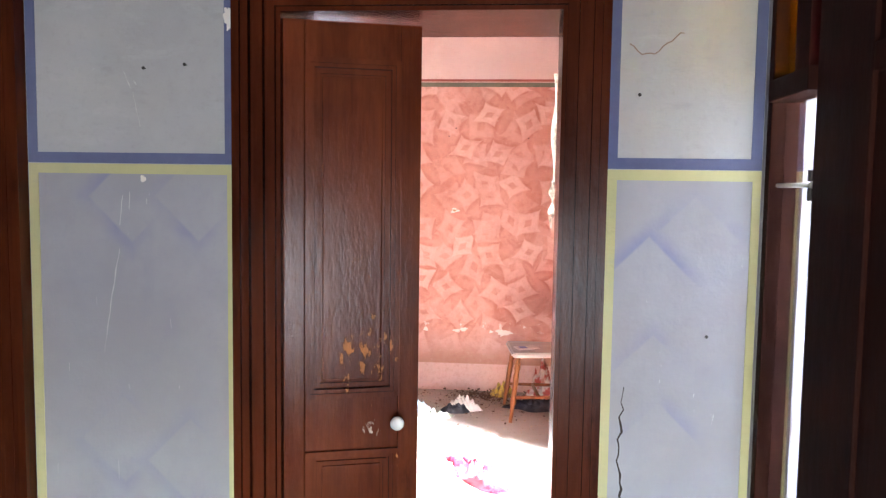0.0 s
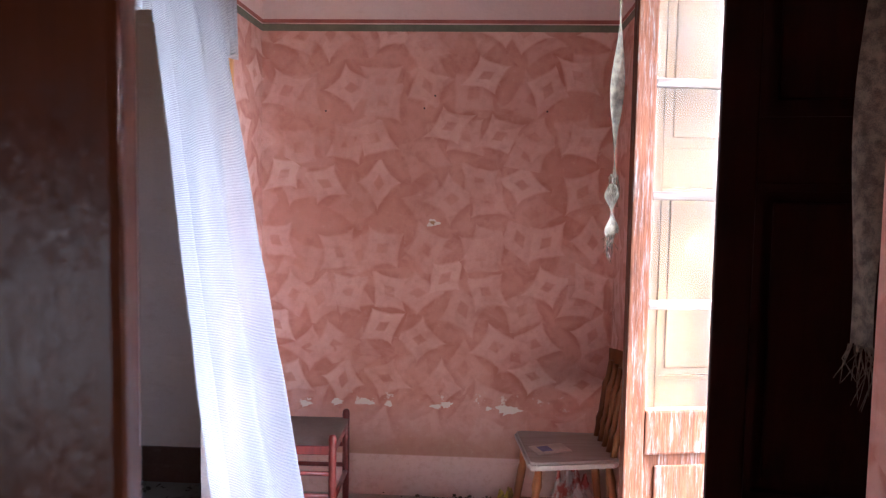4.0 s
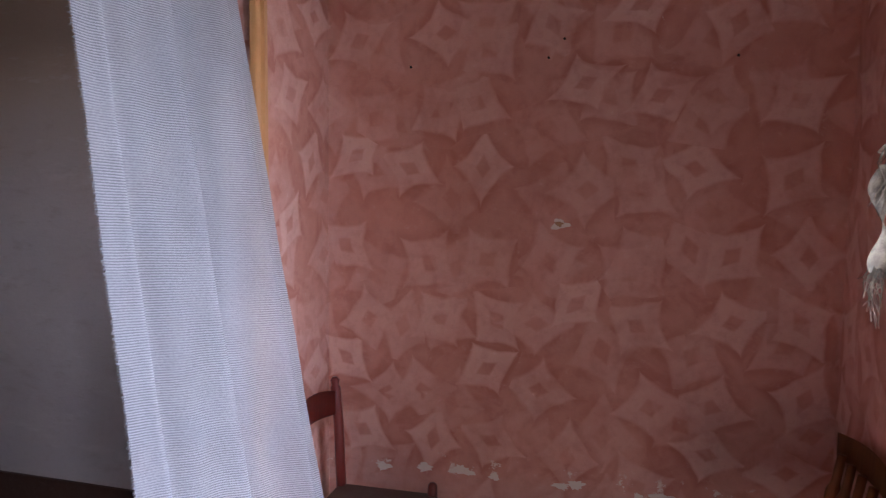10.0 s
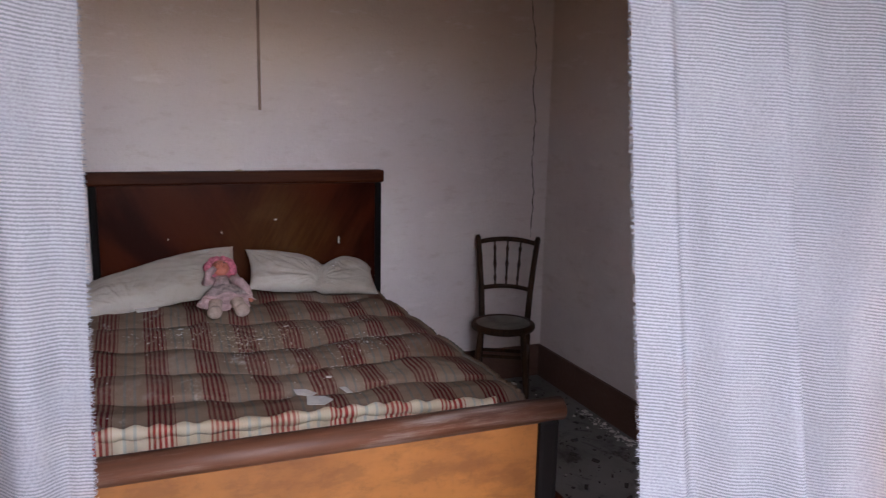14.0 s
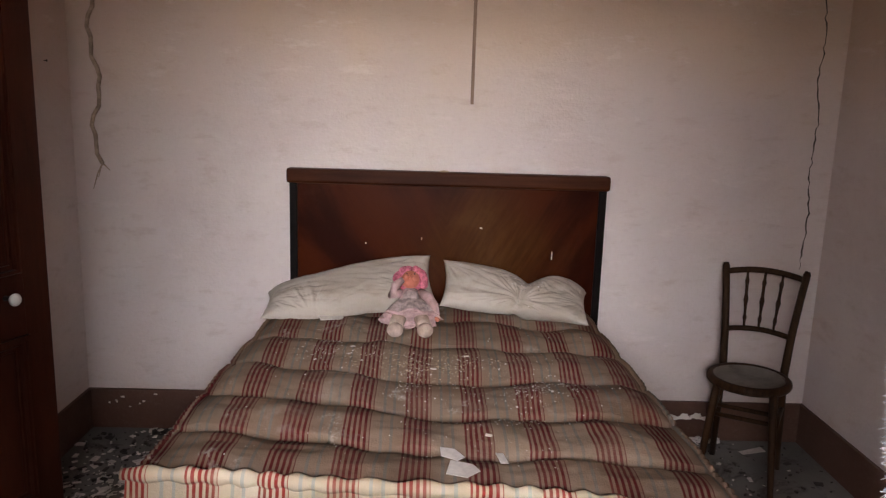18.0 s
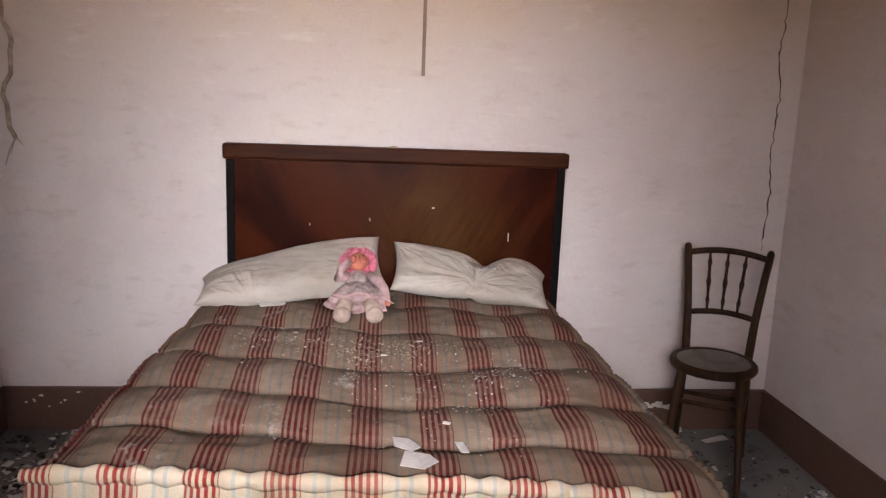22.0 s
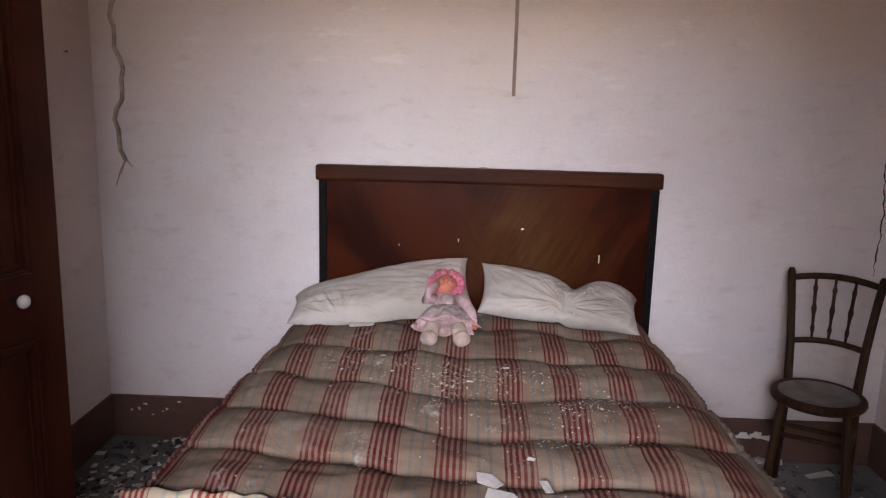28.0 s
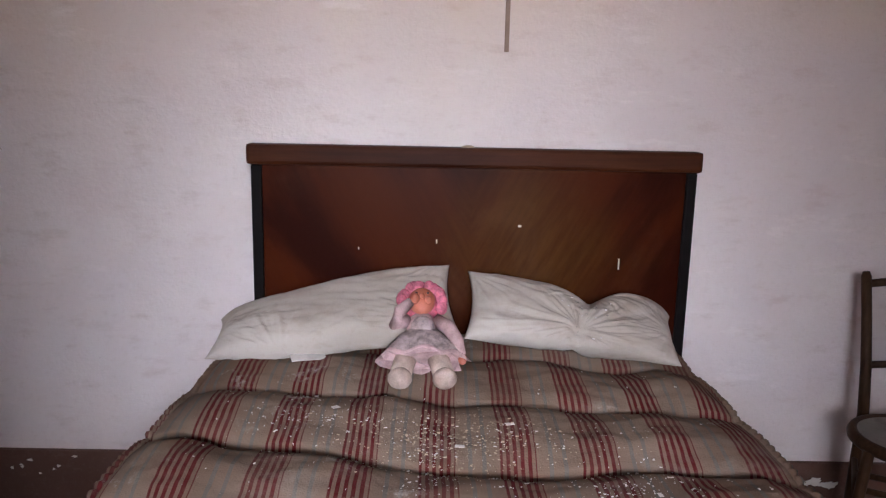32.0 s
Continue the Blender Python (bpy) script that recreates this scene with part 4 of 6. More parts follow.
# ---- curtains of the opening ----
def curtain(name, left, right, z0, z1, folds, seed, label, frayed):
    """A cloth between two leaning edges, given as (x, x per z, y, y per z)."""
    mx, my = (left[0] + right[0]) / 2, (left[2] + right[2]) / 2
    d = thing(name, pose(mx, my, 0), label, "curtain", "curtains of the alcove")

    def f(u, v):
        z = z0 + (z1 - z0) * v
        low = 1 - v
        a = Vector((left[0] + left[1] * z, left[2] + left[3] * z, z))
        b = Vector((right[0] + right[1] * z, right[2] + right[3] * z, z))
        n = Vector((b.y - a.y, a.x - b.x, 0)).normalized()
        w = u + 0.025 * math.sin(folds * math.tau * u + seed)
        p = a.lerp(b, w)
        amp = (0.010 + 0.022 * low) * math.sin(math.pi * min(1, u * 6, (1 - u) * 6) / 2)
        h = math.sin(folds * math.tau * u + seed + 0.7 * noise.noise(Vector((u * 3, v * 2, seed)))) + 0.5 * math.sin(folds * 2.3 * math.tau * u + 1.3 + seed + 2 * v)
        h += 0.45 * math.exp(-((u - 0.80 - 0.03 * v) / 0.018) ** 2) - 0.3 * math.exp(-((u - 0.87) / 0.02) ** 2)
        p += n * (amp * h + 0.006 * noise.noise(Vector((u * 9, v * 9, seed + 5))))
        return p - Vector((mx, my, 0))
    part("cloth", sheet(120, 90, f), VOILE, d, smooth=True)
    rng = random.Random(int(seed * 10) + 3)
    bm = bmesh.new()
    for k in range(2600):
        p = f(frayed, rng.random())
        out = -1 if frayed < 0.5 else 1
        q = p + Vector((rng.uniform(-0.005, 0.005), out * rng.uniform(0.001, 0.0075), rng.uniform(-0.005, 0.003)))
        for w in (Vector((0, 0, 0.0006)), Vector((0.0006, 0, 0))):
            bm.faces.new([bm.verts.new(c) for c in (p - w, p + w, q + w * 0.5, q - w * 0.5)])
    tagged(part("frayed_edge", bm, VOILE, d), kind="stuff")
    return d


curtain("curtain", (-0.97, -0.100, 4.266, -0.03), (-0.79, -0.165, 4.835, -0.035), 0.03, 2.31, 2.6, 0.7,
        "thin white cotton curtain with a frayed edge, drawn forward", 0.0)
curtain("curtain", (-1.32, 0.02, 2.76, 0.0), (-1.331, 0.028, 3.413, 0.028), 0.03, 2.31, 3.4, 2.1,
        "thin white cotton curtain with a frayed edge, hanging straight", 1.0)
# gathered valance above
bm = sheet(220, 14, lambda u, v: Vector((-1.195 + (0.010 + 0.014 * (1 - v)) * math.sin(u * 190 + 2 * math.sin(u * 31)), 2.74 + 2.30 * u,
                                         2.34 - (0.27 + 0.012 * math.sin(u * 95)) * (1 - v))))
val = tagged(part("valance", bm, VOILE, None, smooth=True), "gathered white cotton valance over the curtains", "valance")
rod = part("curtain_rod", tube([(-1.262, 2.722, 2.322), (-1.262, 5.058, 2.322)], 0.012, 10), PINE)
tagged(rod, "wooden curtain rod across the opening", "curtain rod")

# ---- bed ----
bed = thing("bed", pose(-2.75, 3.965, 0), "old double bed with dark walnut headboard and golden footboard", "bed")
bx, by = -2.75, 3.965
HB0, HB1, HBX = 3.282, 4.660, -3.80


def at(ob_bm):
    bmesh.ops.translate(ob_bm, verts=ob_bm.verts, vec=(-bx, -by, 0))
    return ob_bm


hb = part("headboard", at(box(HBX - 0.03, HBX - 0.006, HB0 + 0.045, HB1 - 0.045, 0.30, 1.155, 0.002)), VENEER, bed, "dark walnut veneer headboard with dull patches")
part("cap", at(box(HBX - 0.045, HBX + 0.012, HB0, HB1, 1.152, 1.215, 0.012)), VENEER_EDGE, hb, "moulded walnut cap, chipped in the middle")
for y in (HB0 + 0.012, HB1 - 0.045):
    part("edge_strip", at(box(HBX - 0.035, HBX + 0.002, y, y + 0.033, 0.0, 1.152, 0.006)), BLACKWOOD, hb)
FBX, FB0, FB1 = -1.64, 3.08, 4.43
fb = part("footboard", at(box(FBX - 0.014, FBX + 0.012, FB0 + 0.05, FB1 - 0.05, 0.18, 0.775, 0.002)), FOOT_PANEL, bed, "golden orange veneer footboard")
bm = tube([(FBX, FB0 - 0.02, 0.80), (FBX, FB1 + 0.012, 0.80)], 0.029, 16)
bmesh.ops.scale(bm, verts=bm.verts, vec=(1.15, 1, 1.0), space=Matrix.Translation((-FBX, -3.8, -0.80)))
part("top_rail", at(bm), FOOT_RAIL, fb, "rounded dusty top rail", smooth=True)
for y in (FB0, FB1 - 0.055):
    part("post", at(box(FBX - 0.028, FBX + 0.024, y, y + 0.055, 0.0, 0.785, 0.012)), BLACKWOOD, fb)
for y in (3.21, 4.60):
    part("side_rail", at(box(HBX, FBX, y, y + 0.025, 0.26, 0.40, 0.004)), VENEER, bed)
part("slatted_base", at(box(HBX + 0.05, FBX - 0.05, 3.24, 4.60, 0.36, 0.40, 0.004)), FOOT_RAIL, bed)
# ---- tufted wool mattress: padded cross bands, drooping sides, rolled edge and striped border at the foot ----
SEAMS = [-3.95, -3.60, -3.28, -2.97, -2.70, -2.45, -2.235]


def foot_x(y):
    s = (y - 3.2) / 1.4
    return -2.285 + 0.04 * s + 0.085 * s * abs(s)


def quilt_top(x, y):
    k = (y - 3.2) / 1.4
    xs = x - 0.12 * (y - 4.05) * min(1, max(0, (-2.25 - x) / 0.3)) - (foot_x(y) + 2.235) * min(1, max(0, (x + 2.6) / 0.35))
    xs += 0.016 * noise.noise(Vector((y * 4, x * 1.5, 3.0))) + 0.040 * noise.noise(Vector((y * 1.9, x * 2.6, 7.0)))
    i = 0
    while i < len(SEAMS) - 2 and xs > SEAMS[i + 1]:
        i += 1
    a, b = SEAMS[i], SEAMS[i + 1]
    # seams sag towards the foot between tufts
    sag = 0.022 * abs(math.sin(math.pi * (y - 3.05 + 0.13 * i) / 0.31))
    s = min(1, max(0, (xs - sag * 0.9 - a) / (b - a)))
    pad = math.sin(math.pi * s) ** 0.48
    tuft = abs(math.cos(math.pi * (y - 3.05 + 0.13 * i) / 0.31)) ** 6
    z = 0.600 + 0.046 * pad * (0.6 if i == len(SEAMS) - 2 else 1.0) - 0.016 * tuft * (1 - pad)
    z += 0.005 * pad * math.sin((y - 3.05 + 0.13 * i) / 0.31 * math.tau + 1.0)
    z += 0.012 * noise.noise(Vector((x * 4.5, y * 4.5, 1.0))) + 0.008 * noise.noise(Vector((x * 15, y * 11, 4.0))) + 0.003 * noise.noise(Vector((x * 42, y * 30, 8.0)))
    z -= 0.03 * math.exp(-((y - 3.9) / 0.35) ** 2) * math.exp(-((x + 2.75) / 0.4) ** 2)
    return z


def quilt(u, v):
    """u across the bed, v from head to foot."""
    side = abs(2 * u - 1)
    sg = math.copysign(1, 2 * u - 1)
    half = 0.655 + 0.06 * v
    mid = 3.92 - 0.005 * v
    if side < 0.80:
        y, drop = mid + sg * half * side / 0.80, 0.0
    else:
        k = (side - 0.80) / 0.20
        y = mid + sg * (half + 0.045 * math.sin(k * math.pi * 0.5) - 0.02 * k)
        drop = 0.21 * k ** 1.25
    x = -3.765 + (foot_x(y) + 3.765) * v
    yc = min(mid + half, max(mid - half, y))
    z = quilt_top(x, yc) - drop
    edge = max(0.0, (min(side, 0.8) - 0.68) / 0.12)
    z += (0.618 - drop - z) * 0.7 * edge ** 1.5 - 0.012 * edge ** 2
    if drop:
        y += sg * (0.003 * math.sin(x * 42) + 0.004 * math.sin(x * 19 + 1)) * min(1, drop * 14)
    z -= 0.012 * max(0.0, (v - 0.95) / 0.05)
    return Vector((x, y, z))


bm = sheet(170, 190, quilt)
q = tagged(part("tufted_mattress", bm, QUILT, None, smooth=True), "tufted striped wool mattress, dusty and stained, on the bed", "mattress")


def fold(u, v):
    """Border at the foot of the mattress, below the rolled edge."""
    y = 3.175 + 1.33 * u
    puck = 0.006 * math.sin(y * 75 + 3 * math.sin(y * 9)) * max(0, v) ** 2 + 0.006 * noise.noise(Vector((y * 7, v * 3, 2)))
    bulge = 0.022 * math.sin(math.pi * v)
    return Vector((foot_x(y) + 0.012 + bulge + puck, y, 0.40 + 0.205 * v))


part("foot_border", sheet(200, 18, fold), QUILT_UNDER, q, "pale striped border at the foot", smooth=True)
pts, rad = [], []
for k in range(260):
    y = 3.165 + 1.36 * k / 259
    w = math.sin(y * 75 + 3 * math.sin(y * 9))
    pts.append((foot_x(y) + 0.010 + 0.003 * w, y, 0.611 + 0.004 * math.sin(y * 8) + 0.002 * w))
    rad.append(0.0185 + 0.0035 * w + 0.003 * noise.noise(Vector((y * 14, 1, 5))))
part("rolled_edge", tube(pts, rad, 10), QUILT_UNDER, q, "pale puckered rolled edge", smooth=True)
for sgn in (0, 1):
    pts, rad = [], []
    for k in range(220):
        p = quilt(0.094 if sgn == 0 else 0.906, k / 219 * 0.985)
        w = math.sin(k * 1.7 + 2 * math.sin(k * 0.11))
        pts.append(p + Vector((0, (-1 if sgn == 0 else 1) * (0.002 + 0.0015 * w), 0.003 + 0.002 * w)))
        rad.append(0.0095 + 0.002 * w)
    part("rolled_edge", tube(pts, rad, 8), QUILT, q, smooth=True)


# ---- pillows ----
def gathers(a, b, sources, seed):
    """Sharp little folds that fan out from the places where the cloth is pulled."""
    h = 0.0
    for i, (a0, b0, reach) in enumerate(sources):
        r = math.hypot(a - a0, (b - b0) * 0.55)
        ang = math.atan2((b - b0) * 0.55, a - a0)
        n = noise.noise(Vector((ang * 4.2 + 7 * i, r * 1.1, seed)))
        n2 = noise.noise(Vector((ang * 9.0 - 5 * i, r * 2.0, seed + 3)))
        h += math.exp(-(r / reach) ** 2) * min(1, r * 2.5) * (0.55 - 1.9 * abs(n) - 0.7 * abs(n2))
    return h


def pillow(corners, t, seed, label, dip, sources, groove):
    """A soft case between four corners: foot-left, foot-right, top-left, top-right."""
    bl, br, tl, tr = (Vector(c) for c in corners)
    n = (br - bl).cross(tl - bl).normalized()
    c0 = (bl + br + tl + tr) / 4
    bm = bmesh.new()

    def g(u, v, s=1):
        a, b = 2 * u - 1, 2 * v - 1
        uu = 0.5 + 0.5 * a * (1 - 0.06 * (1 - b * b) * abs(a) ** 5)
        vv = 0.5 + 0.5 * b * (1 - 0.11 * (1 - a ** 4) * abs(b) ** 5)
        p = bl.lerp(br, uu).lerp(tl.lerp(tr, uu), vv)
        k = max(0.0, (1 - abs(a) ** 3.2) * (1 - abs(b) ** 2.6)) ** 0.5
        cut = groove(a, b)
        cr = 0.010 * noise.noise(Vector((a * 2.5 + seed, b * 2.0, s))) + 0.004 * noise.noise(Vector((a * 4 + b * 5 + seed, b * 3 - a * 2, s)))
        cr += 0.0095 * gathers(a, b, sources, seed + s)
        p += n * s * (t / 2 * k * (1 - 0.45 * cut) + cr * min(1, k * 2.2) - 0.006 * cut * k)
        p.z += dip(a, b)
        return p - c0

    for s in (1, -1):
        sheet(150, 84, lambda u, v, s=s: g(u, v, s), bm)
    bmesh.ops.remove_doubles(bm, verts=bm.verts, dist=1e-5)
    tagged(part("pillow", bm, PILLOW, None, m=pose(*c0), smooth=True), label, "pillow", "pillows")
    return lambda a, b: g(a / 2 + 0.5, b / 2 + 0.5) + c0 + n * 0.0005


pillow(((-3.47, 3.235, 0.650), (-3.51, 3.935, 0.712), (-3.71, 3.215, 0.700), (-3.715, 3.90, 0.872)), 0.125, 1.0,
       "yellowed white pillow, slumped over the bed edge", lambda a, b: (0.012 * math.sin(math.pi * (a + 1) / 2) - 0.030 * max(0, -a - 0.55) ** 1.5) * max(0, b),
       ((-0.42, -1.25, 0.6), (1.0, 0.95, 0.5), (0.85, -0.9, 0.55), (-0.95, -0.3, 0.35)), lambda a, b: 0.0)
on_pillow = pillow(((-3.51, 3.94, 0.708), (-3.465, 4.535, 0.655), (-3.715, 3.955, 0.855), (-3.715, 4.57, 0.758)), 0.115, 5.0,
                   "creased white pillow propped against the headboard",
                   lambda a, b: (-0.040 * math.exp(-((a - 0.14) / 0.22) ** 2) + 0.014 * math.exp(-((a - 0.62) / 0.25) ** 2) - 0.035 * max(0, a) ** 9) * max(0, b),
                   ((0.05, -0.55, 0.60), (-1.0, 0.85, 0.5), (0.22, 0.85, 0.45), (0.95, -0.2, 0.4)),
                   lambda a, b: math.exp(-((a - 0.10 - 0.10 * b) / 0.07) ** 2) * (0.35 + 0.65 * abs(b)))


# ---- doll on the pillows: one plain mesh ----
def doll():
    skin, hair = plain("doll_peach", (0.46, 0.135, 0.080), 0.55), plain("doll_pink_hair", (0.50, 0.125, 0.17), 0.85, vary=0.4, scale=60)
    dress, cloth = plain("doll_grey_pink_dress", (0.33, 0.245, 0.225), 0.95, vary=0.45, scale=40), plain("doll_pale_pink_cloth", (0.40, 0.255, 0.240), 0.9, vary=0.25, scale=30)
    foot, eye = plain("doll_tan_foot", (0.40, 0.285, 0.225), 0.9, vary=0.25, scale=30), plain("doll_dark_eye", (0.05, 0.02, 0.02), 0.4)
    rg = random.Random(5)
    bm = blob(0.058, 0.060, 0.050, (0, 0, 0.0), 18, 12, mi=1, wob=0.2)
    for k in range(15):
        a = math.radians(100 + 160 * k / 14)
        blob(0.020, 0.020, 0.019, (0.062 * math.cos(a) + 0.01, 0.066 * math.sin(a), 0.022 + rg.uniform(-0.006, 0.008)), 10, 7, bm=bm, mi=1, wob=0.4, seed=k)
    for y in (-0.062, -0.064, 0.060, 0.064):
        blob(0.024, 0.018, 0.020, (0.018 + 0.02 * rg.random(), y, 0.016), 10, 7, bm=bm, mi=1, wob=0.4, seed=y * 90)
    blob(0.047, 0.044, 0.030, (0.012, 0, 0.034), 16, 10, bm=bm, mi=0)
    for y in (-0.020, 0.020):
        blob(0.014, 0.014, 0.010, (0.026, y, 0.056), 8, 6, bm=bm, mi=0)
    blob(0.010, 0.009, 0.009, (0.018, 0, 0.064), 8, 6, bm=bm, mi=0)
    for y in (-0.019, 0.019):
        blob(0.0045, 0.0050, 0.004, (0.004, y, 0.0615), 8, 6, bm=bm, mi=5)
    blob(0.066, 0.050, 0.038, (0.096, 0.0, 0.000), 16, 10, bm=bm, mi=3)
    blob(0.050, 0.046, 0.040, (0.100, 0.0, 0.006), 14, 9, bm=bm, mi=2, wob=0.15)
    n, rings = 40, []
    for s in range(10):
        k = s / 9
        rr = 0.046 + 0.092 * k ** 0.8
        ring = []
        for j in range(n):
            a = j * math.tau / n
            frill = 1 + 0.10 * k * k * math.sin(j * math.tau * 6 / n) + 0.05 * k * math.sin(j * 2.3)
            ring.append(bm.verts.new((0.104 + 0.104 * k + 0.010 * k * math.sin(j * 1.1), rr * math.cos(a) * frill, 0.006 + (0.50 - 0.12 * k) * rr * math.sin(a) * frill)))
        rings.append(ring)
    for i, (A, B) in enumerate(zip(rings, rings[1:])):
        for j in range(n):
            f = bm.faces.new((A[j], A[(j + 1) % n], B[(j + 1) % n], B[j]))
            f.material_index, f.smooth = 3 if i == 8 else 2, True
    f = bm.faces.new(rings[-1][::-1])
    f.material_index = 3

    def limb(path, radii, mi):
        before = set(bm.faces)
        tube(path, radii, 12, bm)
        for q in bm.faces:
            if q not in before:
                q.material_index, q.smooth = mi, True
    limb([(0.070, -0.046, 0.012), (0.094, -0.084, 0.030), (0.072, -0.070, 0.060), (0.046, -0.036, 0.072)], [0.020, 0.023, 0.020, 0.014], 3)
    blob(0.016, 0.015, 0.014, (0.036, -0.022, 0.076), 10, 7, bm=bm, mi=0)
    limb([(0.070, 0.048, 0.012), (0.110, 0.086, 0.030), (0.160, 0.112, 0.030), (0.195, 0.122, 0.018)], [0.021, 0.023, 0.019, 0.014], 3)
    blob(0.018, 0.014, 0.012, (0.208, 0.124, 0.014), 10, 7, bm=bm, mi=0)
    for sy in (-1, 1):
        limb([(0.180, 0.044 * sy, 0.006), (0.232, 0.058 * sy, 0.010), (0.262, 0.064 * sy, 0.016)], [0.034, 0.033, 0.034], 4)
        blob(0.026, 0.038, 0.037, (0.276, 0.067 * sy, 0.020), 14, 9, bm=bm, mi=4, wob=0.08)
    ob = part("doll", bm, [skin, hair, dress, cloth, foot, eye], None, m=pose(-3.545, 3.822, 0.792, 0, 31, 2) @ Matrix.Diagonal((0.97, 0.84, 0.86, 1)))
    return tagged(ob, "small rag doll in a grey-pink dress lying against the pillows", "doll")


doll()


# ---- chairs ----
def bentwood_chair(m):
    c = thing("bentwood_chair", m, "dark bentwood chair with a dusty round seat, beside the bed", "chair")
    n = 40
    bm = bmesh.new()
    prof = [(0.0, 0.452), (0.11, 0.450), (0.146, 0.455), (0.155, 0.463)]
    rings = [[bm.verts.new((r * math.cos(k * math.tau / n), r * math.sin(k * math.tau / n), z)) for k in range(n)] for r, z in prof[1:]]
    top = bm.verts.new((0, 0, prof[0][1]))
    for k in range(n):
        bm.faces.new((top, rings[0][k], rings[0][(k + 1) % n]))
    for A, B in zip(rings, rings[1:]):
        for k in range(n):
            bm.faces.new((A[k], B[k], B[(k + 1) % n], A[(k + 1) % n]))
    seat = part("seat", bm, BENT_SEAT, c, "dusty pressed plywood seat", smooth=True)
    ring = [(0.166 * math.cos(k * math.tau / n), 0.166 * math.sin(k * math.tau / n), 0.448) for k in range(n + 1)]
    bm = tube(ring, 0.019, 10, cap=False)
    bmesh.ops.remove_doubles(bm, verts=bm.verts, dist=1e-4)
    part("seat_ring", bm, BENT, c, smooth=True)
    legp = [(0, 0.017), (0.1, 0.018), (0.5, 0.0165), (0.9, 0.013), (1, 0.013)]
    for y in (-1, 1):
        part("front_leg", turned((0.130, 0.118 * y, 0.44), (0.205, 0.160 * y, 0.0), legp), BENT, c, smooth=True)
        pts = [(-0.225, 0.150 * y, 0.0), (-0.185, 0.142 * y, 0.22), (-0.165, 0.136 * y, 0.45), (-0.19, 0.146 * y, 0.60), (-0.228, 0.163 * y, 0.75), (-0.258, 0.178 * y, 0.862), (-0.262, 0.180 * y, 0.876)]
        part("back_leg", tube(pts, [0.015, 0.017, 0.019, 0.018, 0.017, 0.017, 0.011], 12), BENT, c, smooth=True)
    arc = lambda x, z, h, w: [(x - 0.018 * (1 - (k / 6 - 1) ** 2), w * (k / 6 - 1), z + h * (1 - (k / 6 - 1) ** 2)) for k in range(13)]
    part("top_rail", tube(arc(-0.255, 0.838, 0.020, 0.174), 0.013, 10), BENT, c, smooth=True)
    part("lower_rail", tube(arc(-0.190, 0.598, 0.014, 0.146), 0.012, 10), BENT, c, smooth=True)
    sp = [(0, 0.006), (0.12, 0.006), (0.2, 0.010), (0.26, 0.006), (0.4, 0.0075), (0.5, 0.012), (0.58, 0.0075), (0.75, 0.0075), (0.82, 0.011), (0.88, 0.006), (1, 0.006)]
    for y in (-0.075, 0.0, 0.075):
        part("spindle", turned((-0.204, y * 0.86, 0.606), (-0.268, y * 1.05, 0.852), sp, 10), BENT, c, smooth=True)
    part("stretcher", tube([(0.160, -0.135, 0.285), (-0.18, -0.143, 0.295)], 0.011, 10), BENT, c, smooth=True)
    part("stretcher", tube([(0.160, 0.135, 0.285), (-0.18, 0.143, 0.295)], 0.011, 10), BENT, c, smooth=True)
    part("stretcher", tube([(0.045, -0.138, 0.289), (0.045, 0.138, 0.289)], 0.010, 10), BENT, c, smooth=True)
    part("stretcher", tube([(-0.065, -0.141, 0.292), (-0.065, 0.141, 0.292)], 0.010, 10), BENT, c, smooth=True)
    return c


def pine_chair(m):
    c = thing("pine_chair", m, "honey pine spindle-back chair with a dusty seat, by the window", "chair")
    bm = prism([(-0.19, -0.20), (-0.16, -0.215), (0.17, -0.18), (0.19, -0.16), (0.19, 0.16), (0.17, 0.18), (-0.16, 0.215), (-0.19, 0.20)], 0.432, 0.466)
    bmesh.ops.bevel(bm, geom=bm.edges[:], offset=0.010, segments=2, affect="EDGES")
    part("seat", bm, PINE_SEAT, c, "thick dusty plank seat")
    lp = [(0, 0.014), (0.08, 0.016), (0.18, 0.021), (0.24, 0.015), (0.3, 0.019), (0.6, 0.017), (0.7, 0.021), (0.78, 0.014), (1, 0.012)]
    for x, y in ((-0.14, -0.16), (-0.14, 0.16), (0.15, -0.13), (0.15, 0.13)):
        part("leg", turned((x, y, 0.435), (x * 1.38, y * 1.32, 0), lp), PINE, c, smooth=True)
    part("stretcher", tube([(-0.17, -0.185, 0.16), (0.18, -0.15, 0.16)], 0.011, 10), PINE, c, smooth=True)
    part("stretcher", tube([(-0.17, 0.185, 0.16), (0.18, 0.15, 0.16)], 0.011, 10), PINE, c, smooth=True)
    part("stretcher", tube([(0, -0.165, 0.16), (0, 0.165, 0.16)], 0.011, 10), PINE, c, smooth=True)
    sp = [(0, 0.013), (0.15, 0.013), (0.25, 0.019), (0.33, 0.012), (0.55, 0.017), (0.7, 0.021), (0.78, 0.012), (1, 0.012)]
    for y in (-0.15, -0.075, 0.0, 0.075, 0.15):
        part("spindle", turned((0.165, y * 0.93, 0.46), (0.225, y, 0.80), sp, 10), PINE, c, smooth=True)
    bm = sheet(16, 4, lambda u, v: Vector((0.228 + 0.02 * math.sin(math.pi * u), -0.205 + 0.41 * u, 0.78 + 0.065 * v + 0.018 * math.sin(math.pi * u) * v)))
    bmesh.ops.solidify(bm, geom=bm.faces[:], thickness=0.022)
    part("crest_rail", bm, PINE, c)
    return c


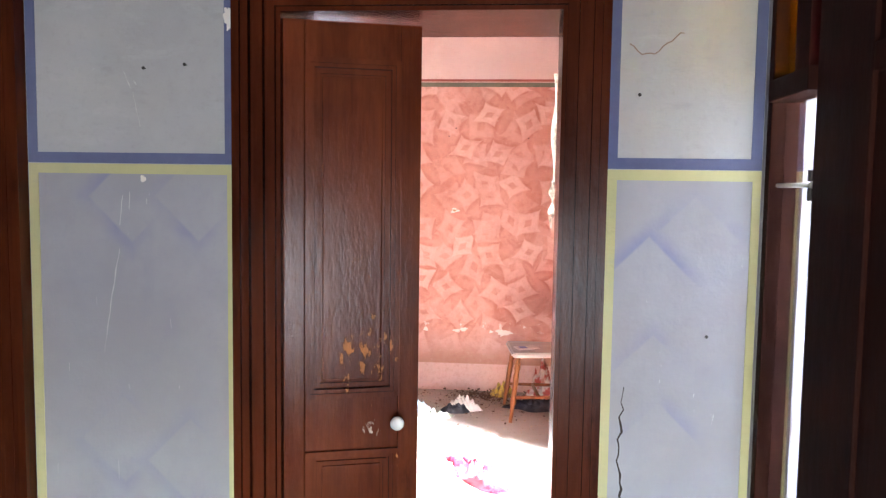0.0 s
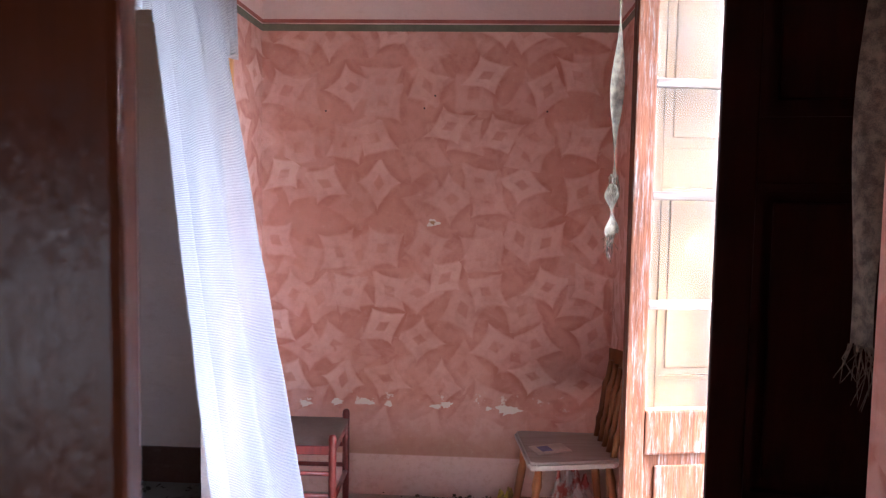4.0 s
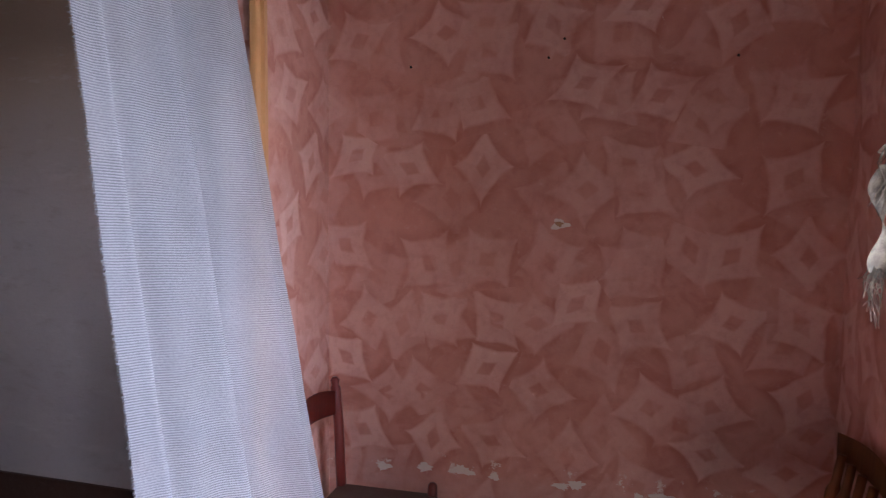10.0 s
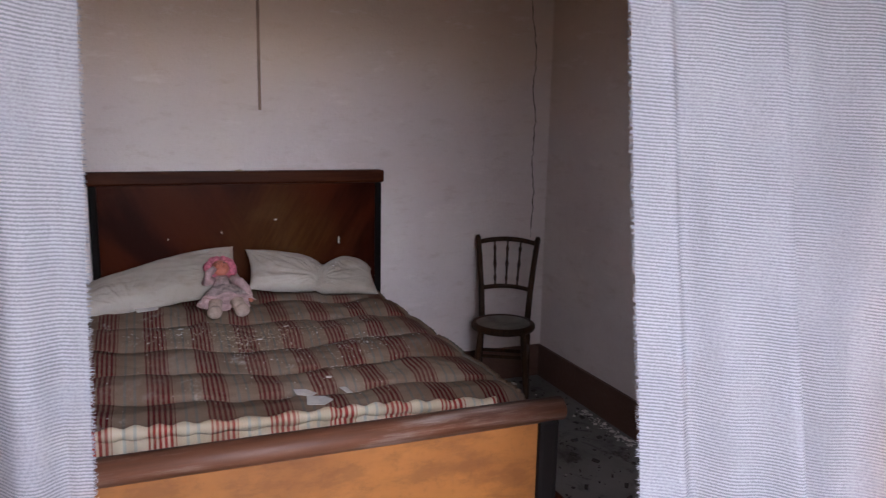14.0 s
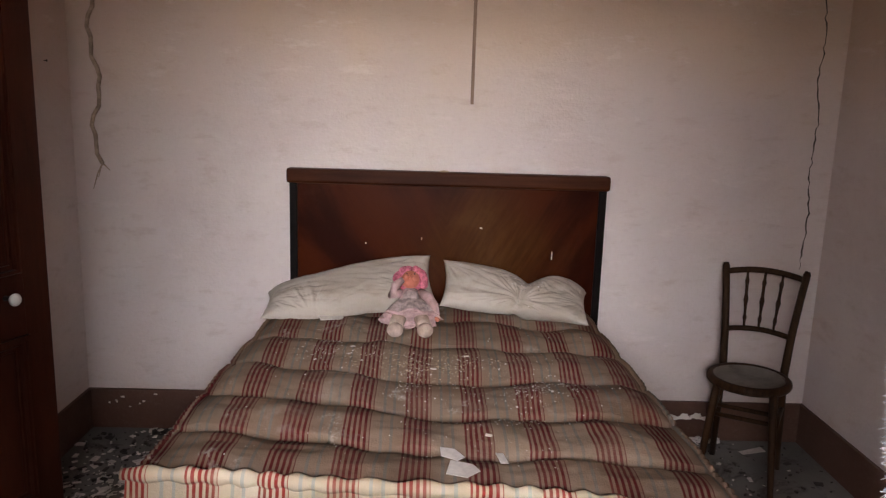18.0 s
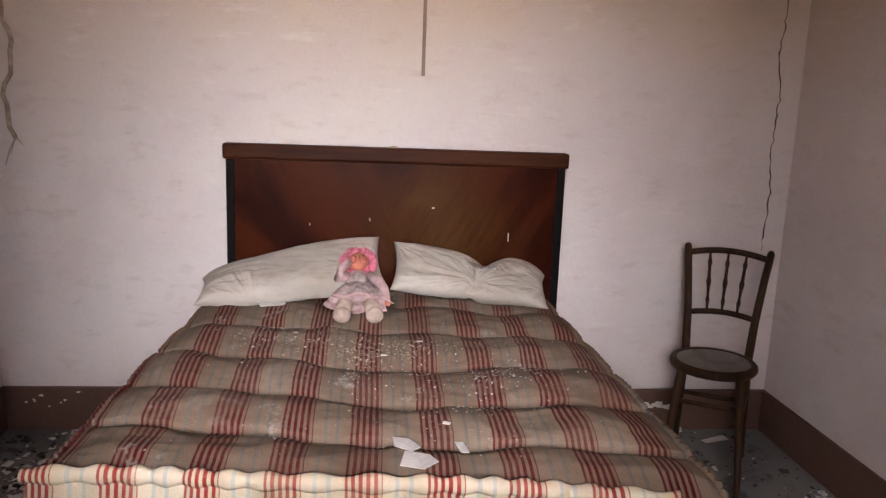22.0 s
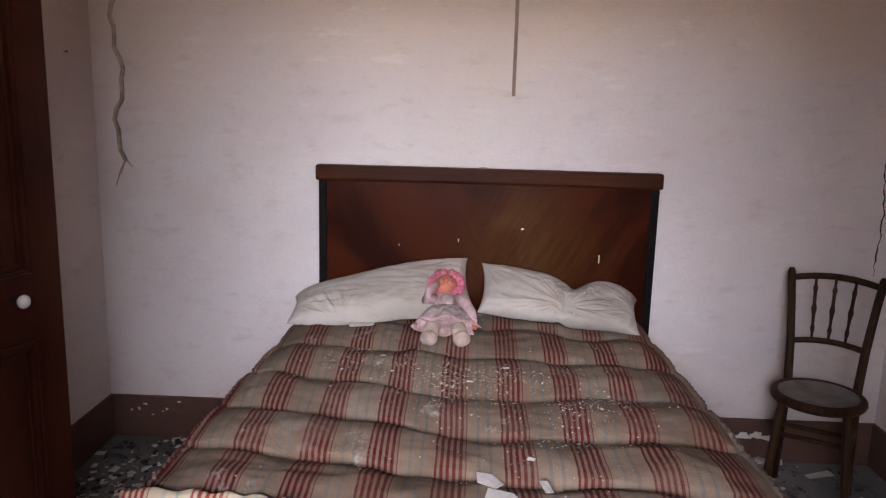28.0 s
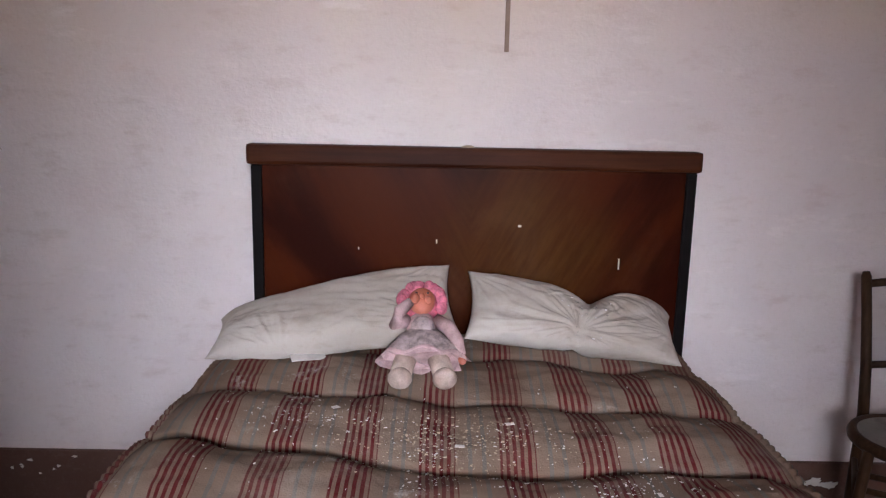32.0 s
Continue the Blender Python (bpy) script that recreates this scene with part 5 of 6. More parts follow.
def red_chair(m):
    """Front towards +x; back posts at -x."""
    c = thing("red_chair", m, "red-stained wooden chair with a dusty brown seat, beside the curtain", "chair")
    for y in (-0.195, 0.195):
        part("front_leg", turned((0.17, y, 0), (0.17, y, 0.475), [(0, 0.014), (0.08, 0.016), (0.95, 0.018), (0.985, 0.016), (1, 0.008)]), REDWOOD, c, smooth=True)
        part("back_leg", tube([(-0.17, y, 0), (-0.168, y, 0.44), (-0.178, y, 0.66), (-0.190, y, 0.785), (-0.191, y, 0.795), (-0.192, y, 0.812), (-0.193, y, 0.822)], [0.015, 0.018, 0.018, 0.018, 0.013, 0.017, 0.009], 12), REDWOOD, c, smooth=True)
        part("side_rail", box(-0.165, 0.17, y - 0.011, y + 0.011, 0.385, 0.425, 0.004), REDWOOD, c)
        part("stretcher", tube([(-0.168, y, 0.20), (0.17, y, 0.20)], 0.011, 10), REDWOOD, c, smooth=True)
        part("stretcher", tube([(-0.168, y, 0.30), (0.17, y, 0.30)], 0.011, 10), REDWOOD, c, smooth=True)
    for x in (-0.168, 0.17):
        part("cross_rail", box(x - 0.011, x + 0.011, -0.195, 0.195, 0.385, 0.425, 0.004), REDWOOD, c)
        part("stretcher", tube([(x, -0.195, 0.17), (x, 0.195, 0.17)], 0.011, 10), REDWOOD, c, smooth=True)
    bm = sheet(14, 14, lambda u, v: Vector((-0.175 + 0.36 * u, -0.205 + 0.41 * v, 0.430 + 0.016 * math.sin(math.pi * u) ** 0.5 * math.sin(math.pi * v) ** 0.5)))
    bmesh.ops.solidify(bm, geom=bm.faces[:], thickness=0.014)
    part("seat", bm, RED_SEAT, c, "worn seat grey with dust", smooth=True)
    for z0, z1, hump in ((0.69, 0.775, 0.030),):
        bm = sheet(18, 4, lambda u, v: Vector((-0.182 - 0.018 * math.sin(math.pi * u) - 0.04 * (z0 - 0.7), -0.185 + 0.37 * u, z0 + (z1 - z0) * v + hump * math.sin(math.pi * u) * (v * 1.0 + (1 - v) * 0.6))))
        bmesh.ops.solidify(bm, geom=bm.faces[:], thickness=0.016)
        part("back_rail", bm, REDWOOD, c)
    return c


bentwood_chair(pose(-3.475, 5.200, 0, 0, 0, -29) @ Matrix.Diagonal((0.90, 0.885, 0.99, 1)))
pine_chair(pose(0.225, 5.03, 0, 0, 0, 6))
red_chair(pose(-0.950, 5.235, 0, 0, 0, 2))

# ---- wall details of the alcove ----
bm = box(BED_X, BED_X + 0.008, 4.053, 4.067, 1.50, TOP, 0.002)
tagged(part("conduit", bm, BROWN_TUBE), "thin brown cable conduit ending on the wall above the bed", "conduit")
pts = [(BED_X + 0.010 + 0.006 * math.sin(k * 1.1), 2.475 + 0.018 * math.sin(k * 0.62 + 0.8) + 0.008 * math.sin(k * 1.9), TOP - k * (TOP - 1.205) / 40) for k in range(41)]
cab = part("hanging_flex", tube(pts, 0.0085, 8), ROPE, smooth=True)
tagged(cab, "frayed old cable hanging on the wall", "cable")
for k, (dy, dz) in enumerate(((-0.045, -0.11), (0.03, -0.03), (-0.02, -0.06))):
    part("frayed_end", tube([pts[-1], (BED_X + 0.012, pts[-1][1] + dy * 0.5, pts[-1][2] + dz * 0.4), (BED_X + 0.010, pts[-1][1] + dy, pts[-1][2] + dz)], [0.004, 0.003, 0.0015], 6), ROPE, cab)


def crack(name, pts, w, axis, face, label, seed=1, mat=None):
    """A jagged open crack: a thin dark groove line on a wall."""
    rng = random.Random(seed)
    jit = 0.0012 if mat else 0.006
    P = []
    for (a0, z0), (a1, z1) in zip(pts, pts[1:]):
        n = max(3, int(abs(z1 - z0) / 0.02))
        for k in range(n):
            P.append((a0 + (a1 - a0) * k / n + rng.uniform(-jit, jit), z0 + (z1 - z0) * k / n))
    P.append(pts[-1])
    bm = bmesh.new()
    prev = None
    for i, (a, z) in enumerate(P):
        h = w * rng.uniform(0.5, 1.3) * (1 if 2 < i < len(P) - 3 else 0.4)
        e = face
        mk = (lambda q: (e, q, z)) if axis == "x" else (lambda q: (q, e, z))
        cur = (bm.verts.new(mk(a - h)), bm.verts.new(mk(a + h)))
        if prev:
            bm.faces.new((prev[0], prev[1], cur[1], cur[0]))
        prev = cur
    return tagged(part(name, bm, mat or DARK), label, "scratch" if mat else "crack", "", "structure")


crack("wall_crack_alcove", [(5.47, TOP - 0.4), (5.50, 2.1), (5.545, 1.82), (5.525, 1.63), (5.555, 1.5), (5.542, 1.25), (5.56, 1.05), (5.55, 0.82)], 0.0030, "x", BED_X + 0.0015, "jagged crack down the wall near the corner", 4)
crack("wall_crack_hall", [(0.345, 0.99), (0.335, 0.80), (0.352, 0.62), (0.37, 0.55)], 0.003, "y", HALL_Y - 0.0015, "thin crack in the hall plaster", 9)

# pale scratches on the hall wall
SCRATCH = plain("scratched_limewash", (0.50, 0.48, 0.45), 0.9)
for k, (pts, w) in enumerate((
        ([(-1.105, 1.344), (-1.131, 1.205), (-1.145, 1.113), (-1.157, 1.04)], 0.0012),
        ([(-1.266, 1.005), (-1.266, 0.981)], 0.0012),
        ([(-0.939, 0.885), (-0.917, 0.882)], 0.0012),
        ([(-0.935, 0.86), (-0.919, 0.855)], 0.0012),
        ([(-1.12, 0.715), (-1.12, 0.655)], 0.0012),
        ([(-1.309, 0.698), (-1.31, 0.667)], 0.0012),
        ([(-0.956, 1.143), (-0.952, 1.115)], 0.0012),
        ([(-1.178, 1.202), (-1.177, 1.179)], 0.0012),
        ([(-1.085, 0.947), (-1.081, 0.933)], 0.0012),
        ([(-1.082, 1.852), (-1.069, 1.817), (-1.063, 1.805)], 0.0022),
        ([(-1.057, 1.793), (-1.047, 1.744), (-1.037, 1.697)], 0.0022),
        ([(-1.179, 1.855), (-1.169, 1.86)], 0.0022),
        ([(-1.093, 1.501), (-1.103, 1.415)], 0.0022),
        ([(-1.072, 1.51), (-1.074, 1.46)], 0.0022),
        ([(-1.021, 1.492), (-1.021, 1.477)], 0.0022),
        ([(-1.054, 1.826), (-1.046, 1.814)], 0.0035))):
    crack("wall_scratch", pts, w, "y", HALL_Y - 0.0015, "pale scratch in the hall limewash", 40 + k, SCRATCH)

# ---- hall balcony door with coloured panes ----
hd = tagged(thing("hall_balcony_door", pose(0, 0, 0), "dark balcony door with coloured transom panes", "door"), kind="structure")
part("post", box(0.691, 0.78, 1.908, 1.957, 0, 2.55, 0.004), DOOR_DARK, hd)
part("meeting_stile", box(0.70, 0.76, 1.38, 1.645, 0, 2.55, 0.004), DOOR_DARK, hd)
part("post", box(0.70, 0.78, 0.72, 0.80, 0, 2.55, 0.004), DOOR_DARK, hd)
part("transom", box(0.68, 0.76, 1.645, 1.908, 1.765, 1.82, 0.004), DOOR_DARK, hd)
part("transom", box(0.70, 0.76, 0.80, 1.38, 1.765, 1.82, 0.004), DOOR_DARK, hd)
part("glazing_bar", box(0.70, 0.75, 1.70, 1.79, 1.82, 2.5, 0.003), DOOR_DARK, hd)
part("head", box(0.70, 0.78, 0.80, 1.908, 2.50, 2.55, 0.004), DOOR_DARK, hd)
YEL = make_glass("yellow_glass", (0.95, 0.62, 0.02), 0.05, 0)
ROSE = make_glass("rose_glass", (0.75, 0.12, 0.25), 0.05, 0)
for nm, g, y0, y1, z0, z1 in (("yellow_pane", YEL, 1.79, 1.908, 1.82, 2.50), ("rose_pane", ROSE, 1.645, 1.70, 1.82, 2.50), ("pane", GLASS, 1.645, 1.908, 0.3, 1.765)):
    pn = part(nm, box(0.726, 0.730, y0, y1, z0, z1), g, hd)
    pn.visible_shadow = nm != "pane"
part("shut_panel", box(0.71, 0.75, 0.80, 1.38, 0.3, 1.765, 0.004), DOOR_DARK, hd)
part("shut_panel", box(0.71, 0.75, 0.80, 1.645, 1.82, 2.50, 0.004), DOOR_DARK, hd)
part("kick_panel", box(0.715, 0.745, 0.80, 1.908, 0.0, 0.3, 0.004), DOOR_DARK, hd)
bm = sheet(30, 20, lambda u, v: Vector((0.80 + 0.012 * math.sin(u * 22), 1.62 + 0.29 * u, 0.05 + 1.49 * v)))
tagged(part("hall_door_curtain", bm, VOILE, smooth=True), "white net curtain behind the hall balcony door", "curtain")

net_rod = tagged(part("net_rod", tube([(0.715, 1.655, 1.552), (0.715, 1.935, 1.552)], 0.006, 10), PORCELAIN, smooth=True), "thin white net-curtain rod on the balcony door", "curtain rod")
part("end_cap", tube([(0.715, 1.650, 1.552), (0.715, 1.668, 1.552)], [0.014, 0.014], 12), PORCELAIN, net_rod, "white end cap", smooth=True)
part("bracket", box(0.700, 0.720, 1.655, 1.672, 1.515, 1.545, 0.002), IRON, net_rod, "small metal bracket")
part("bracket", box(0.700, 0.720, 1.655, 1.672, 1.560, 1.586, 0.002), IRON, net_rod, "small metal bracket")

# ---- outside: ground and a distant hill ----
GRASS = plain("dry_hillside", (0.20, 0.175, 0.12), 0.95, vary=0.4, scale=0.05)
bm = sheet(2, 2, lambda u, v: Vector((-300 + 2200 * u, -1200 + 2400 * v, -3.4)))
setting("ground", bm, GRASS, "dry open ground far below", "ground")
bm = sheet(60, 8, lambda u, v: Vector((140 + 180 * v, -500 + 1000 * u, -3.4 + (26 + 12 * noise.noise(Vector((u * 6, v * 2, 0)))) * math.sin(math.pi * v * 0.5))))
setting("backdrop_hill", bm, GRASS, "distant wooded hill", "hill")


# ---- cloths, litter and small wall details ----
def heap(name, x, y, rx, ry, h, mat, seed, label, category="cloth", z0=0.0, turn=0):
    """A crumpled cloth lying in folds."""
    def f(u, v):
        a, r = u * math.tau, v
        edge = 1 + 0.28 * noise.noise(Vector((math.cos(a) * 1.7 + seed, math.sin(a) * 1.7, 0)))
        px, py = rx * r * edge * math.cos(a), ry * r * edge * math.sin(a)
        fo = abs(noise.noise(Vector((px * 22 + seed, py * 22, seed)))) + 0.5 * abs(noise.noise(Vector((px * 48, py * 48 + seed, 1))))
        return Vector((px, py, 0.003 + h * (1 - r ** 2.2) * (0.35 + 1.1 * fo) + 0.004 * (1 - r)))
    bm = sheet(56, 18, f)
    bmesh.ops.remove_doubles(bm, verts=bm.verts, dist=1e-5)
    return tagged(part(name, bm, mat, None, m=pose(x, y, z0, 0, 0, turn), smooth=True), label, category)


def cloth_mat(name, a, b, scale=9.0):
    g = Nodes(name)
    g.bump(g.noise(120.0, 3), 0.3, 0.003)
    return g.done(g.mix(g.ramp(g.noise(scale, 4, 0.6), 0.42, 0.58), a, b), 0.95, 0, 0.15)


LBLUE = cloth_mat("pale_blue_cloth", (0.42, 0.58, 0.66), (0.56, 0.70, 0.76))
BLACKC = cloth_mat("black_cloth", (0.03, 0.03, 0.04), (0.07, 0.07, 0.08))
WHITEC = cloth_mat("dirty_white_cloth", (0.55, 0.52, 0.46), (0.68, 0.65, 0.60))
PINKC = cloth_mat("bright_pink_cloth", (0.30, 0.012, 0.028), (0.44, 0.08, 0.10))
GREENC = cloth_mat("grey_green_patterned_cloth", (0.30, 0.33, 0.24), (0.62, 0.60, 0.52), 26)
YELLOWC = cloth_mat("yellow_plastic", (0.55, 0.42, 0.08), (0.30, 0.22, 0.10), 30)
BAG = cloth_mat("red_and_white_bag", (0.62, 0.52, 0.48), (0.45, 0.10, 0.08), 14)
heap("blue_cloth", -0.61, 4.96, 0.13, 0.08, 0.10, LBLUE, 1.0, "crumpled pale blue cloth on the dusty floor")
heap("blue_cloth", -0.97, 4.84, 0.13, 0.06, 0.03, LBLUE, 4.0, "pale blue cloth spread beside the curtain")
heap("white_cloth", -0.27, 5.06, 0.12, 0.07, 0.09, WHITEC, 2.0, "dirty white sock among floor litter", "cloth")
heap("black_cloth", -0.33, 5.00, 0.12, 0.06, 0.07, BLACKC, 3.0, "black cloth scrap on the dusty floor")
heap("net_cloth", -0.52, 4.80, 0.22, 0.08, 0.06, GREENC, 6.0, "tangled patterned cloth on the dusty floor", turn=25)
heap("pink_cloth", -0.14, 3.83, 0.28, 0.11, 0.09, PINKC, 7.0, "crumpled bright pink cloth on the floor", turn=-50)
heap("black_cloth", 0.02, 3.72, 0.08, 0.05, 0.03, BLACKC, 12.0, "black cloth scrap beside the pink cloth")
heap("green_cloth", -0.46, 3.92, 0.24, 0.19, 0.08, GREENC, 8.0, "crumpled grey-green patterned cloth on the floor")
heap("white_cloth", -0.28, 3.60, 0.17, 0.10, 0.04, WHITEC, 9.0, "crumpled dirty white cloth on the floor")
heap("yellow_packet", -0.01, 5.44, 0.09, 0.05, 0.10, YELLOWC, 5.0, "crushed yellow packet below the chair", "packet")
heap("carrier_bag", 0.30, 5.42, 0.14, 0.10, 0.24, BAG, 10.0, "crumpled red and white plastic bag under the chair", "bag")
heap("dark_rag", 0.22, 5.18, 0.20, 0.12, 0.07, BLACKC, 11.0, "heaped dark rag under the pine chair", "rag")

booklet = part("booklet", box(-0.075, 0.075, -0.05, 0.05, 0, 0.006, 0.001), PAPER, None, m=pose(0.155, 4.97, 0.468, 0, 0, 22))
tagged(booklet, "faded booklet lying on the pine chair", "booklet")
part("printed_block", box(-0.05, 0.0, -0.03, 0.03, 0.0062, 0.0068), STAMP_BLUE, booklet)

rng = random.Random(11)


def litter(name, n, place, size, mat, label, flat=0.4, category="litter"):
    """Many small crumbs, one object."""
    bm = bmesh.new()
    for k in range(n):
        x, y, z = place(rng)
        s = size * min(2.2, 0.3 + rng.expovariate(1.8))
        a = rng.uniform(0, math.tau)
        c, sn = math.cos(a), math.sin(a)
        L, Wd, H = s, s * rng.uniform(0.25, 0.8), s * flat * rng.uniform(0.3, 1)
        v = [bm.verts.new((x + c * px * L - sn * py * Wd, y + sn * px * L + c * py * Wd, z + pz * H + rng.uniform(0, 0.2) * H)) for pz in (0, 1) for px, py in ((-0.5, -0.4), (0.5, -0.5), (0.4, 0.5), (-0.45, 0.45))]
        for f in ((3, 2, 1, 0), (4, 5, 6, 7), (0, 1, 5, 4), (1, 2, 6, 5), (2, 3, 7, 6), (3, 0, 4, 7)):
            bm.faces.new([v[i] for i in f])
    return tagged(part(name, bm, mat), label, category, "", "stuff")


CHIP = plain("plaster_chip", (0.62, 0.57, 0.52), 0.9, vary=0.2, scale=40)
HUSK = plain("brown_husk", (0.13, 0.078, 0.05), 0.95, vary=0.4, scale=40)
DIRT = plain("dark_dirt", (0.045, 0.036, 0.03), 0.95, vary=0.4, scale=40)
TANCHIP = plain("tan_crumb", (0.36, 0.27, 0.18), 0.95, vary=0.3, scale=40)


def on_quilt(x, y):
    return x, y, quilt_top(min(-2.24, max(-3.9, x)), y) + 0.001


def quilt_spot(r):
    if r.random() < 0.20:
        return on_quilt(r.uniform(-3.5, -2.3), r.uniform(3.35, 4.5))
    cx, cy, sx, sy = r.choice(((-3.15, 3.55, 0.09, 0.09), (-2.85, 3.98, 0.12, 0.10), (-2.85, 4.28, 0.10, 0.09), (-3.06, 4.0, 0.03, 0.16), (-2.55, 4.1, 0.1, 0.12), (-2.95, 3.84, 0.09, 0.03), (-3.12, 3.60, 0.02, 0.10), (-2.80, 4.22, 0.05, 0.05)))
    return on_quilt(min(-2.28, max(-3.5, r.gauss(cx, sx))), min(4.5, max(3.3, r.gauss(cy, sy))))


litter("plaster_crumbs", 1500, quilt_spot, 0.0026, CHIP, "white plaster crumbs strewn over the mattress", 0.3)
litter("plaster_flakes", 34, quilt_spot, 0.0105, CHIP, "larger flakes of plaster on the mattress", 0.12)
litter("pillow_crumbs", 22, lambda r: on_pillow(r.gauss(0.12, 0.16), r.gauss(0.1, 0.35)), 0.004, CHIP, "white crumbs in the crease of the pillow", 0.4)
litter("pillow_specks", 30, lambda r: on_pillow(r.gauss(0.08, 0.10), r.gauss(-0.1, 0.40)), 0.0045, DIRT, "dark specks in the crease of the pillow", 0.4)
litter("sawdust", 1100, lambda r: on_quilt(r.gauss(-3.05, 0.07), r.gauss(3.9, 0.14)), 0.0030, TANCHIP, "tan crumbs in a fold of the mattress", 0.4)
litter("floor_dirt", 900, lambda r: (r.uniform(-3.8, -2.2), r.uniform(2.4, 3.15), 0.001), 0.016, DIRT, "dark dirt on the alcove floor", 0.4)
litter("floor_flakes", 800, lambda r: (r.gauss(-3.2, 0.35), r.gauss(2.75, 0.18), 0.002), 0.022, CHIP, "pale plaster flakes on the alcove floor", 0.15)
litter("corner_dirt", 600, lambda r: (r.uniform(-3.8, -1.6), r.uniform(4.75, 5.6), 0.001), 0.016, DIRT, "dark dirt beside the bed", 0.4)
litter("corner_flakes", 90, lambda r: (r.gauss(-3.4, 0.3), r.gauss(5.1, 0.2), 0.002), 0.016, CHIP, "pale flakes beside the bed", 0.15)
litter("skirting_crumbs", 260, lambda r: (-3.845 + abs(r.gauss(0, 0.012)), r.uniform(4.85, 5.25), 0.002), 0.020, CHIP, "fallen plaster along the foot of the skirting", 0.5)
litter("corner_crumbs", 260, lambda r: (r.uniform(-3.3, -2.2), 5.60 - abs(r.gauss(0, 0.03)), 0.002), 0.012, CHIP, "pale crumbs along the alcove wall", 0.3)
litter("seed_husks", 900, lambda r: (r.gauss(-0.12, 0.16), r.gauss(5.42, 0.07), 0.001 + abs(r.gauss(0, 0.008))), 0.009, HUSK, "heap of brown husks against the wall", 0.6)
litter("floor_crumbs", 1300, lambda r: (r.uniform(-1.15, 0.45), r.uniform(2.6, 5.5), 0.001), 0.007, TANCHIP, "plaster crumbs over the pink room floor", 0.5)
litter("floor_grit", 420, lambda r: (r.gauss(-0.1, 0.35), r.gauss(5.25, 0.18), 0.001), 0.009, HUSK, "brown grit on the pink room floor", 0.5)


def torn_paper(name, pts, m, label):
    bm = prism(pts, 0, 0.0012)
    return tagged(part(name, bm, PAPER, None, m=m), label, "paper")


for pts, (px, py, ang), lab in (([(-0.055, -0.035), (0.03, -0.05), (0.05, 0.01), (0.01, 0.05), (-0.03, 0.03)], (-2.30, 3.99, 0), "torn sheet of old paper on the mattress"),
                                ([(-0.055, -0.018), (0.0, -0.035), (0.045, 0.0), (0.03, 0.03), (-0.03, 0.02)], (-2.39, 3.965, 20), "torn scrap of old paper on the mattress"),
                                ([(-0.035, -0.010), (0.03, -0.012), (0.035, 0.010), (-0.03, 0.012)], (-2.37, 4.092, 12), "folded scrap of white paper on the mattress")):
    torn_paper("torn_paper", [(0.85 * a, 0.85 * b) for a, b in pts], pose(px, py, max(quilt_top(px + dx, py + dy) for dx in (-0.04, 0, 0.04) for dy in (-0.04, 0, 0.04)) + 0.001, 0, 0, ang), lab)
torn_paper("paper_scrap", [(-0.07, -0.02), (0.06, -0.025), (0.07, 0.01), (-0.05, 0.03)], pose(-3.74, 5.375, 0.004, 4, 0, -65), "white scrap on the floor under the bentwood chair")
torn_paper("pillow_note", [(-0.03, -0.05), (0.03, -0.045), (0.028, 0.05), (-0.03, 0.04)], pose(-3.498, 3.512, quilt_top(-3.47, 3.512) + 0.010, 0, 8, 14), "small pale card at the pillow's edge")
# marks on the headboard
for y, z, w, h in ((4.427, 0.865, 0.004, 0.034), (4.115, 0.978, 0.010, 0.006), (3.86, 0.925, 0.004, 0.012), (4.635, 0.80, 0.006, 0.006), (3.62, 0.90, 0.003, 0.008)):
    part("white_fleck", at(box(HBX - 0.006, HBX - 0.0045, y - w / 2, y + w / 2, z - h / 2, z + h / 2)), CHIP, hb)
part("chip", at(blob(0.012, 0.022, 0.007, (HBX - 0.01, 3.95, 1.215), 10, 6)), TANCHIP, hb)


# nails and small holes
def nail(x, y, z, axis, label="rusty nail in the wall"):
    d = Vector((1, 0, 0)) if axis == "x" else Vector((0, -1, 0)) if axis == "-y" else Vector((0, 1, 0))
    p = Vector((x, y, z))
    return tagged(part("nail", tube([p, p + d * 0.012, p + d * 0.0121, p + d * 0.014], [0.002, 0.002, 0.005, 0.004], 8), IRON), label, "nail", "nails")


for q in ((-3.80, ROOM_Y, 1.70, "y"), (-3.80, ROOM_Y, 1.14, "y"), (0.36, HALL_Y, 1.79, "-y"), (-1.02, HALL_Y, 1.86, "-y"), (-0.90, HALL_Y, 1.87, "-y"), (0.56, HALL_Y, 1.14, "-y"),
          (-3.66, ROOM_Y + 0.036, 1.62, "y"), (-0.922, PINK_Y, 1.912, "-y"), (-0.389, PINK_Y, 1.99, "-y"), (0.151, PINK_Y, 1.92, "-y"), (-0.44, PINK_Y, 1.93, "-y")):
    nail(*q)


